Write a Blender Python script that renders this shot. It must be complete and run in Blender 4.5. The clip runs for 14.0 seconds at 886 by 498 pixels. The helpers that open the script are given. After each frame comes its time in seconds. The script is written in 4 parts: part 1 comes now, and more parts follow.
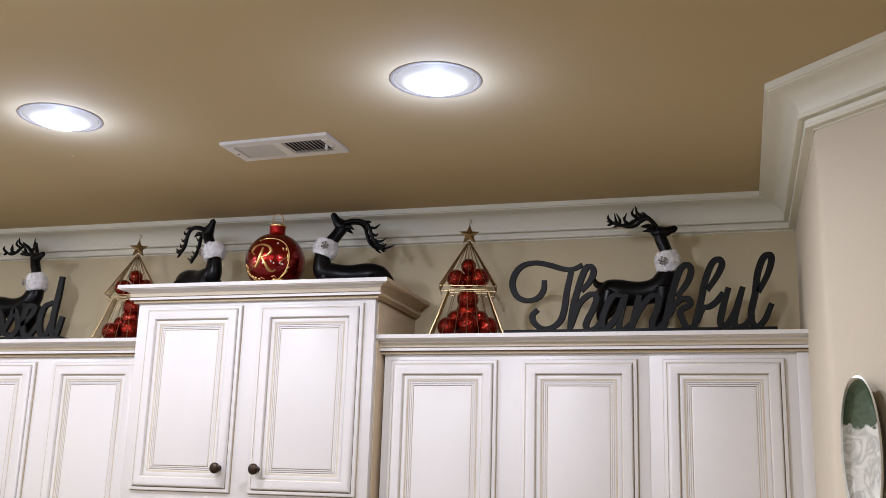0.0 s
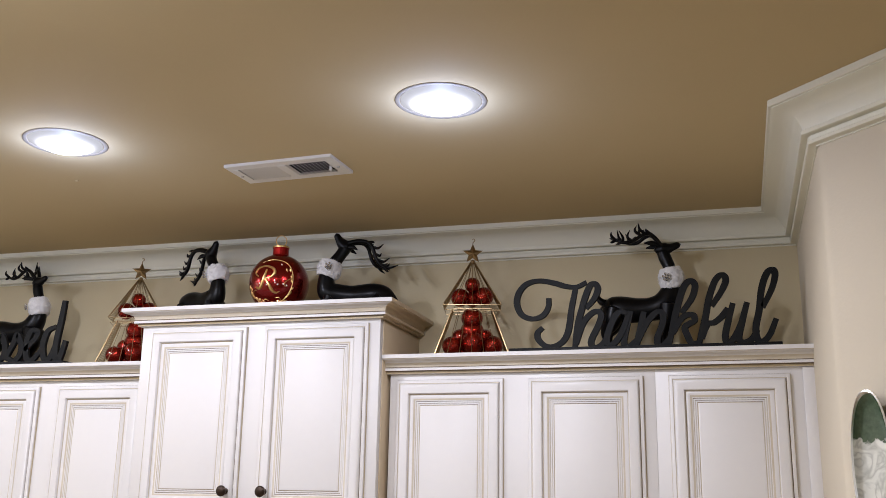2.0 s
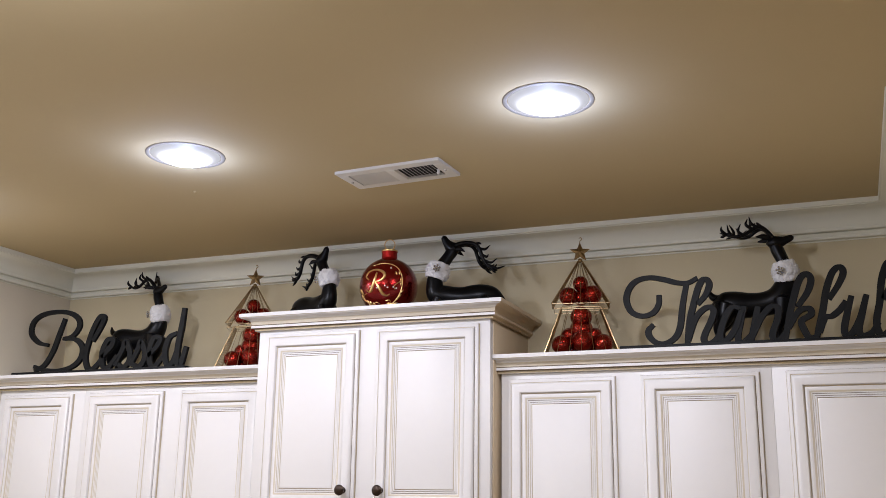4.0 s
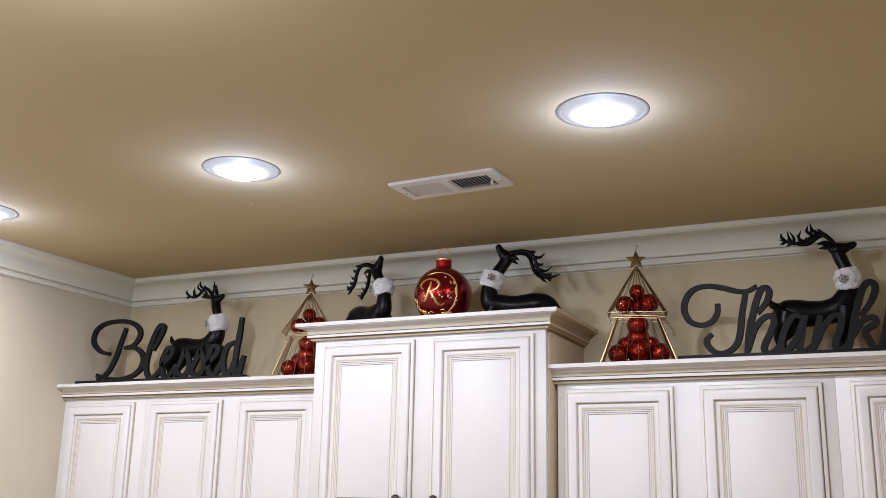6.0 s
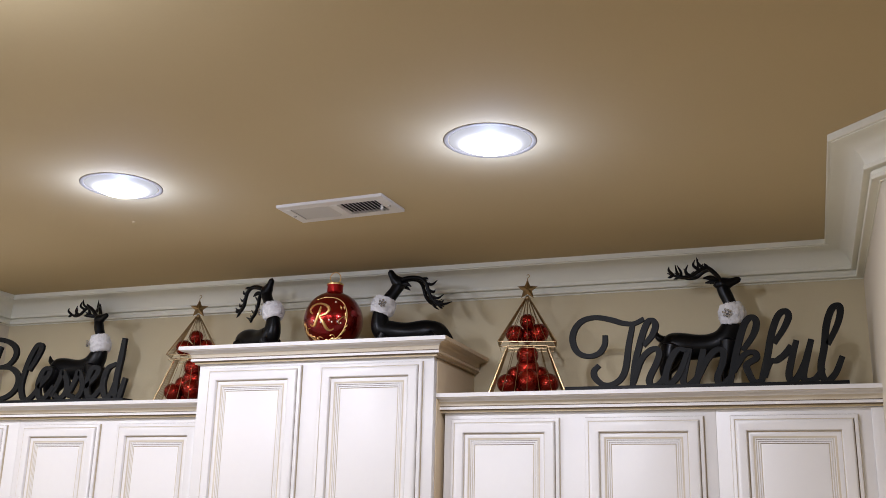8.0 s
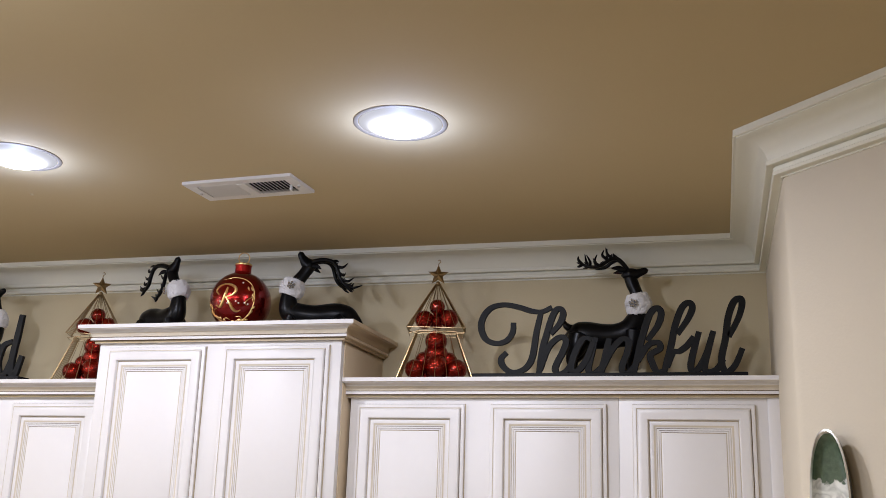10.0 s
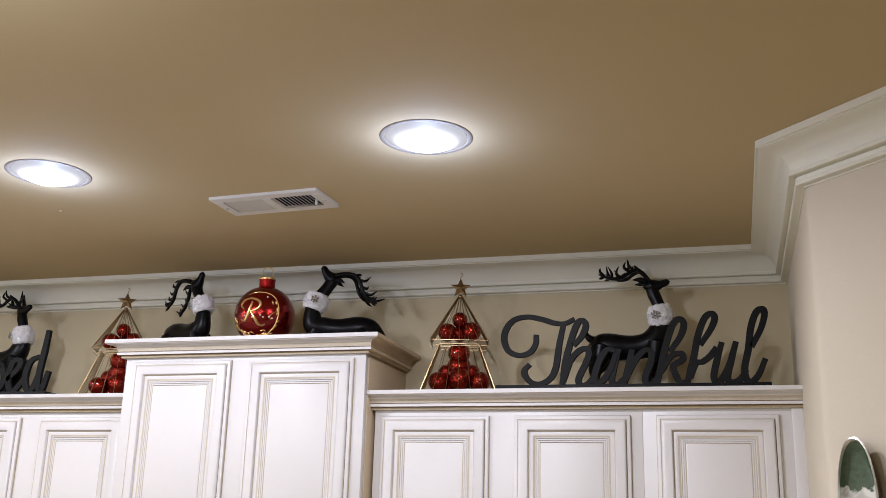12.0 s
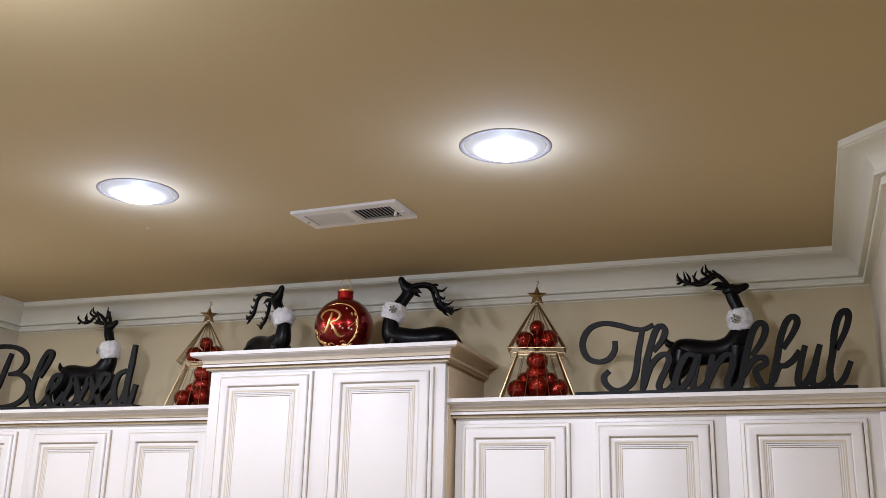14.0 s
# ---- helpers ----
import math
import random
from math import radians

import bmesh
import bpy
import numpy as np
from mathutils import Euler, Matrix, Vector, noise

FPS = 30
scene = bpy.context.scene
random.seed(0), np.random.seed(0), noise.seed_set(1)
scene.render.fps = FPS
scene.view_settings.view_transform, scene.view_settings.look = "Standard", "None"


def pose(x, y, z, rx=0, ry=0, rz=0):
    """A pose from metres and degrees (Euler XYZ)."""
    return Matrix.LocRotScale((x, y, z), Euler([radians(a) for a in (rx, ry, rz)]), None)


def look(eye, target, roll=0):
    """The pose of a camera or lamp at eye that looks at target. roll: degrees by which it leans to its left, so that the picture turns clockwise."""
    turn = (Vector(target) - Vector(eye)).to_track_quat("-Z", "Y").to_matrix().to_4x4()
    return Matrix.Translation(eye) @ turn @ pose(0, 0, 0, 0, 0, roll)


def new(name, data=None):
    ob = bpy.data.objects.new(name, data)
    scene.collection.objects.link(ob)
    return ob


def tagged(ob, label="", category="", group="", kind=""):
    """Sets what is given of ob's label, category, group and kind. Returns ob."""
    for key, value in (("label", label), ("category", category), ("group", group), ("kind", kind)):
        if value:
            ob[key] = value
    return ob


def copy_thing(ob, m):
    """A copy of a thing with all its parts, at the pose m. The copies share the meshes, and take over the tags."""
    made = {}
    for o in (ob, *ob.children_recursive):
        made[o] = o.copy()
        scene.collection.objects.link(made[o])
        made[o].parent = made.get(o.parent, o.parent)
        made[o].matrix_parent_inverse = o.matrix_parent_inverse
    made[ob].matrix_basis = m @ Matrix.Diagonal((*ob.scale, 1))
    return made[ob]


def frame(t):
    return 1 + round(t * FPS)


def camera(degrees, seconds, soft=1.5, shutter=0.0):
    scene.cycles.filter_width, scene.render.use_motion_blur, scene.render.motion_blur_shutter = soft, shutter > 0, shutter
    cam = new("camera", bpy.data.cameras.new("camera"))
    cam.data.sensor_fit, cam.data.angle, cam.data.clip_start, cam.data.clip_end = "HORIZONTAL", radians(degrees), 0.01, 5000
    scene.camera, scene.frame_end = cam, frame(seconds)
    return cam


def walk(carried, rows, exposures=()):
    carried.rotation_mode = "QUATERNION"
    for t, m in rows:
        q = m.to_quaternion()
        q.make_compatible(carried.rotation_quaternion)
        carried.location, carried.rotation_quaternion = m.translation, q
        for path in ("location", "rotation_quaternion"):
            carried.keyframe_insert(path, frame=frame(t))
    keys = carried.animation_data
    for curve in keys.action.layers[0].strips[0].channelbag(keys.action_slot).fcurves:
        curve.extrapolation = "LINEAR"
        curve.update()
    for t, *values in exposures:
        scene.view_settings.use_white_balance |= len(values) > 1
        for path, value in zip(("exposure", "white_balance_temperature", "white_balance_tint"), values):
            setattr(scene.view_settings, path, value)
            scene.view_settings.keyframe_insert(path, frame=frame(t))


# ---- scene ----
cam = camera(48.2, 14.0, soft=0.65)
PATH = [
    (0, (1.029, -2.97, 1.895), (0.465, -1.108, 2.354), 1.8),
    (0.5, (1.035, -2.965, 1.898), (0.505, -1.092, 2.357), 1.7),
    (1, (1.026, -2.967, 1.903), (0.518, -1.089, 2.368), 1.6),
    (1.5, (1.018, -2.974, 1.901), (0.495, -1.104, 2.381), 1.3),
    (2, (1.005, -2.985, 1.896), (0.453, -1.128, 2.391), 1),
    (2.5, (1, -2.993, 1.892), (0.406, -1.15, 2.392), 0.7),
    (3, (0.995, -3.002, 1.893), (0.349, -1.176, 2.391), 0.6),
    (3.5, (0.985, -3.011, 1.887), (0.295, -1.201, 2.386), 0.6),
    (4, (0.98, -3.018, 1.884), (0.246, -1.225, 2.381), 0.9),
    (4.2, (0.975, -3.028, 1.89), (0.229, -1.239, 2.382), 1),
    (4.72, (0.97, -3.036, 1.894), (0.181, -1.264, 2.382), 1.2),
    (5.25, (0.97, -3.034, 1.901), (0.145, -1.278, 2.387), 1.2),
    (5.78, (0.975, -3.025, 1.911), (0.136, -1.276, 2.401), 1.2),
    (6.3, (0.987, -3.011, 1.922), (0.166, -1.257, 2.425), 1.2),
    (6.5, (0.989, -3.007, 1.932), (0.181, -1.249, 2.44), 1.2),
    (7, (1.006, -2.991, 1.937), (0.24, -1.221, 2.466), 1.3),
    (7.5, (1.016, -2.982, 1.944), (0.304, -1.192, 2.48), 1.4),
    (8, (1.025, -2.963, 1.942), (0.356, -1.157, 2.479), 1.4),
    (8.5, (1.029, -2.953, 1.933), (0.396, -1.133, 2.468), 1.7),
    (9, (1.035, -2.947, 1.943), (0.445, -1.108, 2.465), 1.7),
    (9.2, (1.039, -2.942, 1.947), (0.461, -1.098, 2.466), 1.8),
    (9.72, (1.047, -2.934, 1.95), (0.507, -1.077, 2.462), 1.8),
    (10.25, (1.052, -2.929, 1.942), (0.543, -1.063, 2.456), 1.8),
    (10.78, (1.053, -2.928, 1.931), (0.556, -1.063, 2.454), 1.7),
    (11.3, (1.045, -2.939, 1.928), (0.536, -1.079, 2.459), 1.6),
    (11.5, (1.038, -2.946, 1.928), (0.521, -1.089, 2.464), 1.6),
    (12, (1.028, -2.96, 1.931), (0.483, -1.114, 2.474), 1.6),
    (12.5, (1.022, -2.975, 1.932), (0.447, -1.141, 2.484), 1.5),
    (13, (1.016, -2.981, 1.929), (0.406, -1.16, 2.487), 1.4),
    (13.5, (1, -2.991, 1.921), (0.361, -1.181, 2.483), 1.4),
    (14, (0.992, -2.996, 1.915), (0.332, -1.194, 2.478), 1.4),
]
walk(cam, [(t, look(eye, target, roll)) for t, eye, target, roll in PATH])


# ---- world and light ----
world = bpy.data.worlds.new("world")
scene.world = world
world.use_nodes = True
world.node_tree.nodes["Background"].inputs[0].default_value = (0.9, 0.95, 1.0, 1)
world.node_tree.nodes["Background"].inputs[1].default_value = 0.02
scene.view_settings.exposure = 0.0

CEIL = 2.74
WEST, EAST, SOUTH = -1.85, 4.2, -5.6
CORNER = (1.200, -0.858)
SHOWN_CANS = [(0.424, -1.066), (-0.549, -1.040), (-1.522, -1.014)]
# Near row is out of view, set left to lighten that ceiling side.
NEAR_CANS = [(-0.06, -2.20), (-1.03, -2.17)]
# Unseen cans added behind the camera, to light the cabinet fronts.
FILL_CANS = [(-1.00, -3.9), (0.25, -3.9)]
CAN_WATTS, BULB_WATTS, FILL_WATTS = 12.0, 7.9, 14.5
LAMP_TINT = (0.885, 0.874, 0.960)
# Blue, so the added halo on the tan ceiling looks neutral like glare.
GLOW_TINT = (0.47, 0.585, 1.0)


def can_lamp(x, y, watts, size):
    """The light that a recessed can throws down into the room."""
    data = bpy.data.lights.new("can_lamp", "AREA")
    data.shape, data.size, data.energy = "DISK", size, watts
    data.color = LAMP_TINT
    new("can_lamp", data).matrix_world = pose(x, y, CEIL - 0.0255)


def halo_fill(x, y, watts, drop, tint):
    """A point lamp added below the lens, for its sideways light and a halo on the ceiling."""
    data = bpy.data.lights.new("halo_fill", "POINT")
    data.shadow_soft_size, data.energy = 0.014, watts
    data.color = tint
    new("halo_fill", data).matrix_world = pose(x, y, CEIL - drop)


for place in SHOWN_CANS:
    can_lamp(*place, BULB_WATTS, 0.06)
    halo_fill(*place, 2.5, 0.066, GLOW_TINT)
for place in NEAR_CANS:
    can_lamp(*place, CAN_WATTS, 0.11)
    # Stronger fill hung under the near cans, added to lighten the ceiling.
    halo_fill(*place, 11.0, 0.12, (0.76, 0.81, 1.0))
for place in FILL_CANS:
    can_lamp(*place, FILL_WATTS, 0.11)


# ---- materials ----
def material(name, colour, rough=0.5, metal=0.0, vary=0.08, grain=40.0, bump=0.02, second=None, big=3.0, coat=0.0, stretch=(1, 1, 1), shine=0.5):
    """A surface with fine grain and broad unevenness in colour, roughness and relief."""
    m = bpy.data.materials.new(name)
    m.use_nodes = True
    nt, bsdf = m.node_tree, m.node_tree.nodes["Principled BSDF"]
    where = nt.nodes.new("ShaderNodeNewGeometry").outputs["Position"]
    if stretch != (1, 1, 1):
        scale = nt.nodes.new("ShaderNodeMapping")
        scale.inputs["Scale"].default_value = stretch
        nt.links.new(where, scale.inputs[0])
        where = scale.outputs[0]
    noises = []
    for size, detail in ((big, 3), (grain, 4)):
        n = nt.nodes.new("ShaderNodeTexNoise")
        n.inputs["Scale"].default_value, n.inputs["Detail"].default_value = size, detail
        nt.links.new(where, n.inputs["Vector"])
        noises.append(n.outputs["Fac"])
    mix = nt.nodes.new("ShaderNodeMix")
    mix.data_type = "RGBA"
    low = [c * (1 - vary) for c in colour]
    high = second or [min(1, c * (1 + vary)) for c in colour]
    mix.inputs["A"].default_value, mix.inputs["B"].default_value = (*low, 1), (*high, 1)
    both = nt.nodes.new("ShaderNodeMath")
    both.operation = "MULTIPLY_ADD"
    nt.links.new(noises[0], both.inputs[0])
    both.inputs[1].default_value = 0.7
    part_grain = nt.nodes.new("ShaderNodeMath")
    part_grain.operation = "MULTIPLY"
    part_grain.inputs[1].default_value = 0.3
    nt.links.new(noises[1], part_grain.inputs[0])
    nt.links.new(part_grain.outputs[0], both.inputs[2])
    nt.links.new(both.outputs[0], mix.inputs["Factor"])
    nt.links.new(mix.outputs["Result"], bsdf.inputs["Base Color"])
    gloss = nt.nodes.new("ShaderNodeMapRange")
    gloss.inputs["To Min"].default_value, gloss.inputs["To Max"].default_value = max(0.02, rough * 0.85), min(1, rough * 1.15)
    nt.links.new(noises[0], gloss.inputs[0])
    nt.links.new(gloss.outputs[0], bsdf.inputs["Roughness"])
    bsdf.inputs["Metallic"].default_value = metal
    bsdf.inputs["Coat Weight"].default_value = coat
    bsdf.inputs["Specular IOR Level"].default_value = shine
    if bump:
        b = nt.nodes.new("ShaderNodeBump")
        b.inputs["Strength"].default_value, b.inputs["Distance"].default_value = 1.0, bump * 0.01
        nt.links.new(noises[1], b.inputs["Height"])
        nt.links.new(b.outputs[0], bsdf.inputs["Normal"])
    return m


def lit_lens(name, colour, strength):
    """A frosted lens, brightest over its bulb and fading towards its rim."""
    m = bpy.data.materials.new(name)
    m.use_nodes = True
    nt, bsdf = m.node_tree, m.node_tree.nodes["Principled BSDF"]
    bsdf.inputs["Base Color"].default_value = (0.16, 0.15, 0.13, 1)
    bsdf.inputs["Roughness"].default_value = 0.5
    bsdf.inputs["Emission Color"].default_value = (*colour, 1)
    flat = nt.nodes.new("ShaderNodeVectorMath")
    flat.operation = "MULTIPLY"
    flat.inputs[1].default_value = (1, 1, 0)
    nt.links.new(nt.nodes.new("ShaderNodeTexCoord").outputs["Object"], flat.inputs[0])
    radius = nt.nodes.new("ShaderNodeVectorMath")
    radius.operation = "LENGTH"
    nt.links.new(flat.outputs[0], radius.inputs[0])
    fade = nt.nodes.new("ShaderNodeMapRange")
    fade.inputs["From Min"].default_value, fade.inputs["From Max"].default_value = 0.034, 0.092
    fade.inputs["To Min"].default_value, fade.inputs["To Max"].default_value = 1.0, 0.0
    nt.links.new(radius.outputs["Value"], fade.inputs[0])
    bend = nt.nodes.new("ShaderNodeMath")
    bend.operation = "POWER"
    bend.inputs[1].default_value = 4.6
    nt.links.new(fade.outputs[0], bend.inputs[0])
    power = nt.nodes.new("ShaderNodeMath")
    power.operation = "MULTIPLY_ADD"
    power.inputs[1].default_value, power.inputs[2].default_value = strength, 0.40
    nt.links.new(bend.outputs[0], power.inputs[0])
    nt.links.new(power.outputs[0], bsdf.inputs["Emission Strength"])
    return m


def crackle_glass(name, dark, bright, cells):
    """Mirrored glass with a crackled skin: small facets that each catch the light on their own."""
    m = bpy.data.materials.new(name)
    m.use_nodes = True
    nt, bsdf = m.node_tree, m.node_tree.nodes["Principled BSDF"]
    where = nt.nodes.new("ShaderNodeTexCoord").outputs["Object"]
    cell = nt.nodes.new("ShaderNodeTexVoronoi")
    cell.inputs["Scale"].default_value = cells
    nt.links.new(where, cell.inputs["Vector"])
    blotch = nt.nodes.new("ShaderNodeTexNoise")
    blotch.inputs["Scale"].default_value, blotch.inputs["Detail"].default_value = 38, 4
    nt.links.new(where, blotch.inputs["Vector"])
    mix = nt.nodes.new("ShaderNodeMix")
    mix.data_type = "RGBA"
    mix.inputs["A"].default_value, mix.inputs["B"].default_value = (*dark, 1), (*bright, 1)
    nt.links.new(blotch.outputs["Fac"], mix.inputs["Factor"])
    nt.links.new(mix.outputs["Result"], bsdf.inputs["Base Color"])
    tilt = nt.nodes.new("ShaderNodeBump")
    tilt.inputs["Strength"].default_value, tilt.inputs["Distance"].default_value = 0.8, 0.0022
    nt.links.new(cell.outputs["Distance"], tilt.inputs["Height"])
    nt.links.new(tilt.outputs[0], bsdf.inputs["Normal"])
    bsdf.inputs["Metallic"].default_value = 0.9
    bsdf.inputs["Roughness"].default_value = 0.16
    bsdf.inputs["Coat Weight"].default_value = 0.5
    bsdf.inputs["Coat Roughness"].default_value = 0.05
    return m


# One wall paint in two tones: warm bounce here, direct light in the paler.
WALL_PAINT = material("wall_paint", (0.585, 0.503, 0.320), 0.75, vary=0.06, grain=160, bump=0.03)
LIT_WALL_PAINT = material("lit_wall_paint", (0.605, 0.542, 0.422), 0.7, vary=0.05, grain=160, bump=0.03)
CEILING_PAINT = material("ceiling_paint", (0.535, 0.434, 0.256), 0.9, vary=0.05, grain=160, bump=0.006, shine=0.12)
TRIM_PAINT = material("trim_paint", (0.765, 0.75, 0.622), 0.34, vary=0.04, grain=60, bump=0.01)
CABINET_PAINT = material("cabinet_paint", (0.69, 0.676, 0.665), 0.38, vary=0.04, grain=50, bump=0.015)
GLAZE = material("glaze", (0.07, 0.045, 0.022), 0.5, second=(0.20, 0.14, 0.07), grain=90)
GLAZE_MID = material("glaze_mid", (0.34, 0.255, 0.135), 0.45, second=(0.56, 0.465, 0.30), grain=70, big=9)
# Tan puts warm shade into the colour of the cabinet's right side.
SHADED_SIDE = material("shaded_side", (0.58, 0.45, 0.29), 0.45, second=(0.66, 0.54, 0.38), grain=45, big=6)
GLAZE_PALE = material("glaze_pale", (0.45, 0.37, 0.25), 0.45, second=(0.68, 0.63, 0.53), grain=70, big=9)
FLOOR_WOOD = material("floor_wood", (0.38, 0.30, 0.205), 0.4, grain=20)
SCREW_METAL = material("screw_metal", (0.55, 0.52, 0.47), 0.3, 0.7)
BARE_WOOD = material("bare_wood", (0.30, 0.21, 0.12), 0.7, vary=0.2, grain=30, stretch=(0.15, 1, 1))
VENT_WHITE = material("vent_enamel", (0.74, 0.72, 0.67), 0.4)
DARK = material("dark_gap", (0.02, 0.018, 0.015), 0.8)
CAN_TRIM = material("can_trim", (0.26, 0.225, 0.175), 0.7)
LENS = lit_lens("lit_lens", (0.95, 0.95, 1.0), 22.0)
BLACK_RESIN = material("black_resin", (0.003, 0.003, 0.0034), 0.33, shine=0.17, vary=0.3, grain=70, bump=0.03)
SIGN_BLACK = material("sign_black", (0.0078, 0.0084, 0.0088), 0.55, shine=0.16, vary=0.25, grain=120, bump=0.03)
FUR = material("fur", (0.80, 0.79, 0.78), 0.95, vary=0.12, grain=150, bump=0.3)
RED_GLASS = material("red_glass", (0.25, 0.0045, 0.0035), 0.20, 0.85, vary=0.25, grain=75, bump=0.12, coat=0.6)
GOLD = material("gold", (0.74, 0.50, 0.20), 0.38, 1.0, vary=0.15, grain=60)
BRONZE = material("bronze_knob", (0.045, 0.03, 0.022), 0.35, 0.8, vary=0.3)


# ---- geometry helpers ----
def mesh_of(name, bm, mats, angle=35):
    bmesh.ops.recalc_face_normals(bm, faces=bm.faces)
    me = bpy.data.meshes.new(name)
    bm.to_mesh(me)
    bm.free()
    for m in mats if isinstance(mats, (list, tuple)) else [mats]:
        me.materials.append(m)
    me.polygons.foreach_set("use_smooth", [True] * len(me.polygons))
    me.set_sharp_from_angle(angle=radians(angle))
    return me


def part(name, bm, mats, parent=None, label="", angle=35):
    ob = new(name, mesh_of(name, bm, mats, angle))
    ob.parent = parent
    return tagged(ob, label) if label else ob


def thing(name, label, category, group="", kind="", at=(0, 0, 0)):
    ob = new(name)
    ob.empty_display_size = 0.05
    ob.location = at
    return tagged(ob, label, category, group, kind)


def box(bm, x0, y0, z0, x1, y1, z1, bevel=0.0, slot=0):
    made = bmesh.ops.create_cube(bm, size=1)["verts"]
    for v in made:
        v.co = Vector(((x0 + x1) / 2 + v.co.x * (x1 - x0), (y0 + y1) / 2 + v.co.y * (y1 - y0), (z0 + z1) / 2 + v.co.z * (z1 - z0)))
    faces = {f for v in made for f in v.link_faces}
    if bevel:
        edges = list({e for f in faces for e in f.edges})
        faces = set(bmesh.ops.bevel(bm, geom=edges, offset=bevel, segments=2, affect="EDGES", profile=0.5)["faces"]) | {f for f in faces if f.is_valid}
    for f in faces:
        f.material_index = slot
    return bm


def prism(bm, outline, z0, z1):
    """An upright solid over a plan outline."""
    low = [bm.verts.new((x, y, z0)) for x, y in outline]
    high = [bm.verts.new((x, y, z1)) for x, y in outline]
    bm.faces.new(low)
    bm.faces.new(high)
    for i in range(len(outline)):
        j = (i + 1) % len(outline)
        bm.faces.new((low[i], low[j], high[j], high[i]))
    return bm


def moulding(bm, path, profile, top, slots=None, shaded_legs=()):
    """A profile of (out, drop) swept along a plan path, mitred at its corners; out lies to the right of the way; slots
    names the material of single bands, the last argument the legs of the way that take the last one, coloured as in
    shade.
    """
    way = [Vector(p) for p in path]
    sections = []
    for i, p in enumerate(way):
        dirs = [(way[i] - way[i - 1]).normalized()] if i else []
        dirs += [(way[i + 1] - way[i]).normalized()] if i + 1 < len(way) else []
        sides = [Vector((d.y, -d.x)) for d in dirs]
        n = sum(sides, Vector((0, 0))).normalized()
        n /= n.dot(sides[0])
        sections.append([bm.verts.new((p.x + n.x * o, p.y + n.y * o, top - d)) for o, d in profile])
    for leg, (a, b) in enumerate(zip(sections, sections[1:])):
        for k in range(len(profile)):
            l = (k + 1) % len(profile)
            f = bm.faces.new((a[k], b[k], b[l], a[l]))
            f.material_index = 3 if leg in shaded_legs else (slots or {}).get(k, 0)
    bm.faces.new(sections[0])
    bm.faces.new(sections[-1])
    return bm


def arc(o0, d0, o1, d1, bow, n=6):
    """Points from one profile point to another, bowed inwards."""
    out = []
    for i in range(n + 1):
        u = i / n
        b = bow * math.sin(math.pi * u)
        out.append((o0 + (o1 - o0) * u - b, d0 + (d1 - d0) * u - b))
    return out


# ---- setting ----
def solid_wall(name, outline, label, paint=WALL_PAINT, z0=0.0, z1=CEIL + 0.1):
    ob = part(name, prism(bmesh.new(), outline, z0, z1), paint, None)
    return tagged(ob, label, "wall", "", "structure")


T = 0.12
DIAG = 3.001
CX, CY = CORNER
solid_wall("wall_north", [(WEST - T, 0), (CX + T, 0), (CX + T, T), (WEST - T, T)], "tan painted wall above the kitchen cabinets")
solid_wall("wall_west", [(WEST - T, SOUTH), (WEST, SOUTH), (WEST, 0), (WEST - T, 0)], "tan painted side wall beside the cabinets, direct light painted in paler", LIT_WALL_PAINT)


def wall_corner():
    bm = bmesh.new()
    r = 0.045
    turn = [(CX + r * (1 - math.cos(q)), CY + r * 0.414 - r * math.sin(q)) for q in np.linspace(0, math.pi / 4, 9)]
    pts = [(CX, 0)] + turn + [(CX + DIAG, CY - DIAG), (CX + DIAG + T, CY - DIAG), (CX + DIAG + T, 0)]
    return tagged(part("wall_east", prism(bm, pts, 0, CEIL + 0.1), LIT_WALL_PAINT), "tan painted wall with a rounded angled corner, direct light painted in paler", "wall", "", "structure")


wall_corner()
# Unseen wall, set far off so less light bounces to the right ceiling.
solid_wall("wall_far_east", [(EAST, SOUTH), (EAST + T, SOUTH), (EAST + T, CY - DIAG), (EAST, CY - DIAG)], "plain tan painted wall")
solid_wall("wall_south", [(WEST - T, SOUTH - T), (EAST + T, SOUTH - T), (EAST + T, SOUTH), (WEST - T, SOUTH)], "plain tan painted wall")
tagged(part("floor", box(bmesh.new(), WEST - T, SOUTH - T, -0.1, EAST + T, T, 0), FLOOR_WOOD), "brown wooden kitchen floor", "floor", "", "structure")
tagged(part("ceiling", box(bmesh.new(), WEST - T, SOUTH - T, CEIL, EAST + T + 0.02, T, CEIL + 0.12), CEILING_PAINT), "brown tan painted flat ceiling", "ceiling", "", "structure")

CROWN = [(0.0, 0.0), (0.097, 0.0), (0.097, 0.0138), (0.0958, 0.0150), (0.0905, 0.0152), (0.0905, 0.0172)] + arc(0.0895, 0.0176, 0.0285, 0.0642, 0.011, 10) + [(0.0315, 0.0648), (0.0328, 0.0662), (0.0328, 0.0732), (0.0315, 0.0746), (0.0150, 0.0750), (0.0150, 0.0780), (0.0190, 0.0783), (0.0165, 0.0858), (0.0184, 0.0864), (0.0194, 0.0876), (0.0194, 0.0932), (0.0180, 0.0946), (0.003, 0.0948), (0.003, 0.0980), (0.0, 0.0980)]
crown = moulding(bmesh.new(), [(WEST, SOUTH), (WEST, 0), (CX, 0), (CX, CY), (CX + DIAG, CY - DIAG), (EAST, SOUTH)], CROWN, CEIL)
tagged(part("crown_moulding", crown, TRIM_PAINT, None, angle=25), "off-white painted crown moulding between wall and ceiling", "moulding", "", "structure")


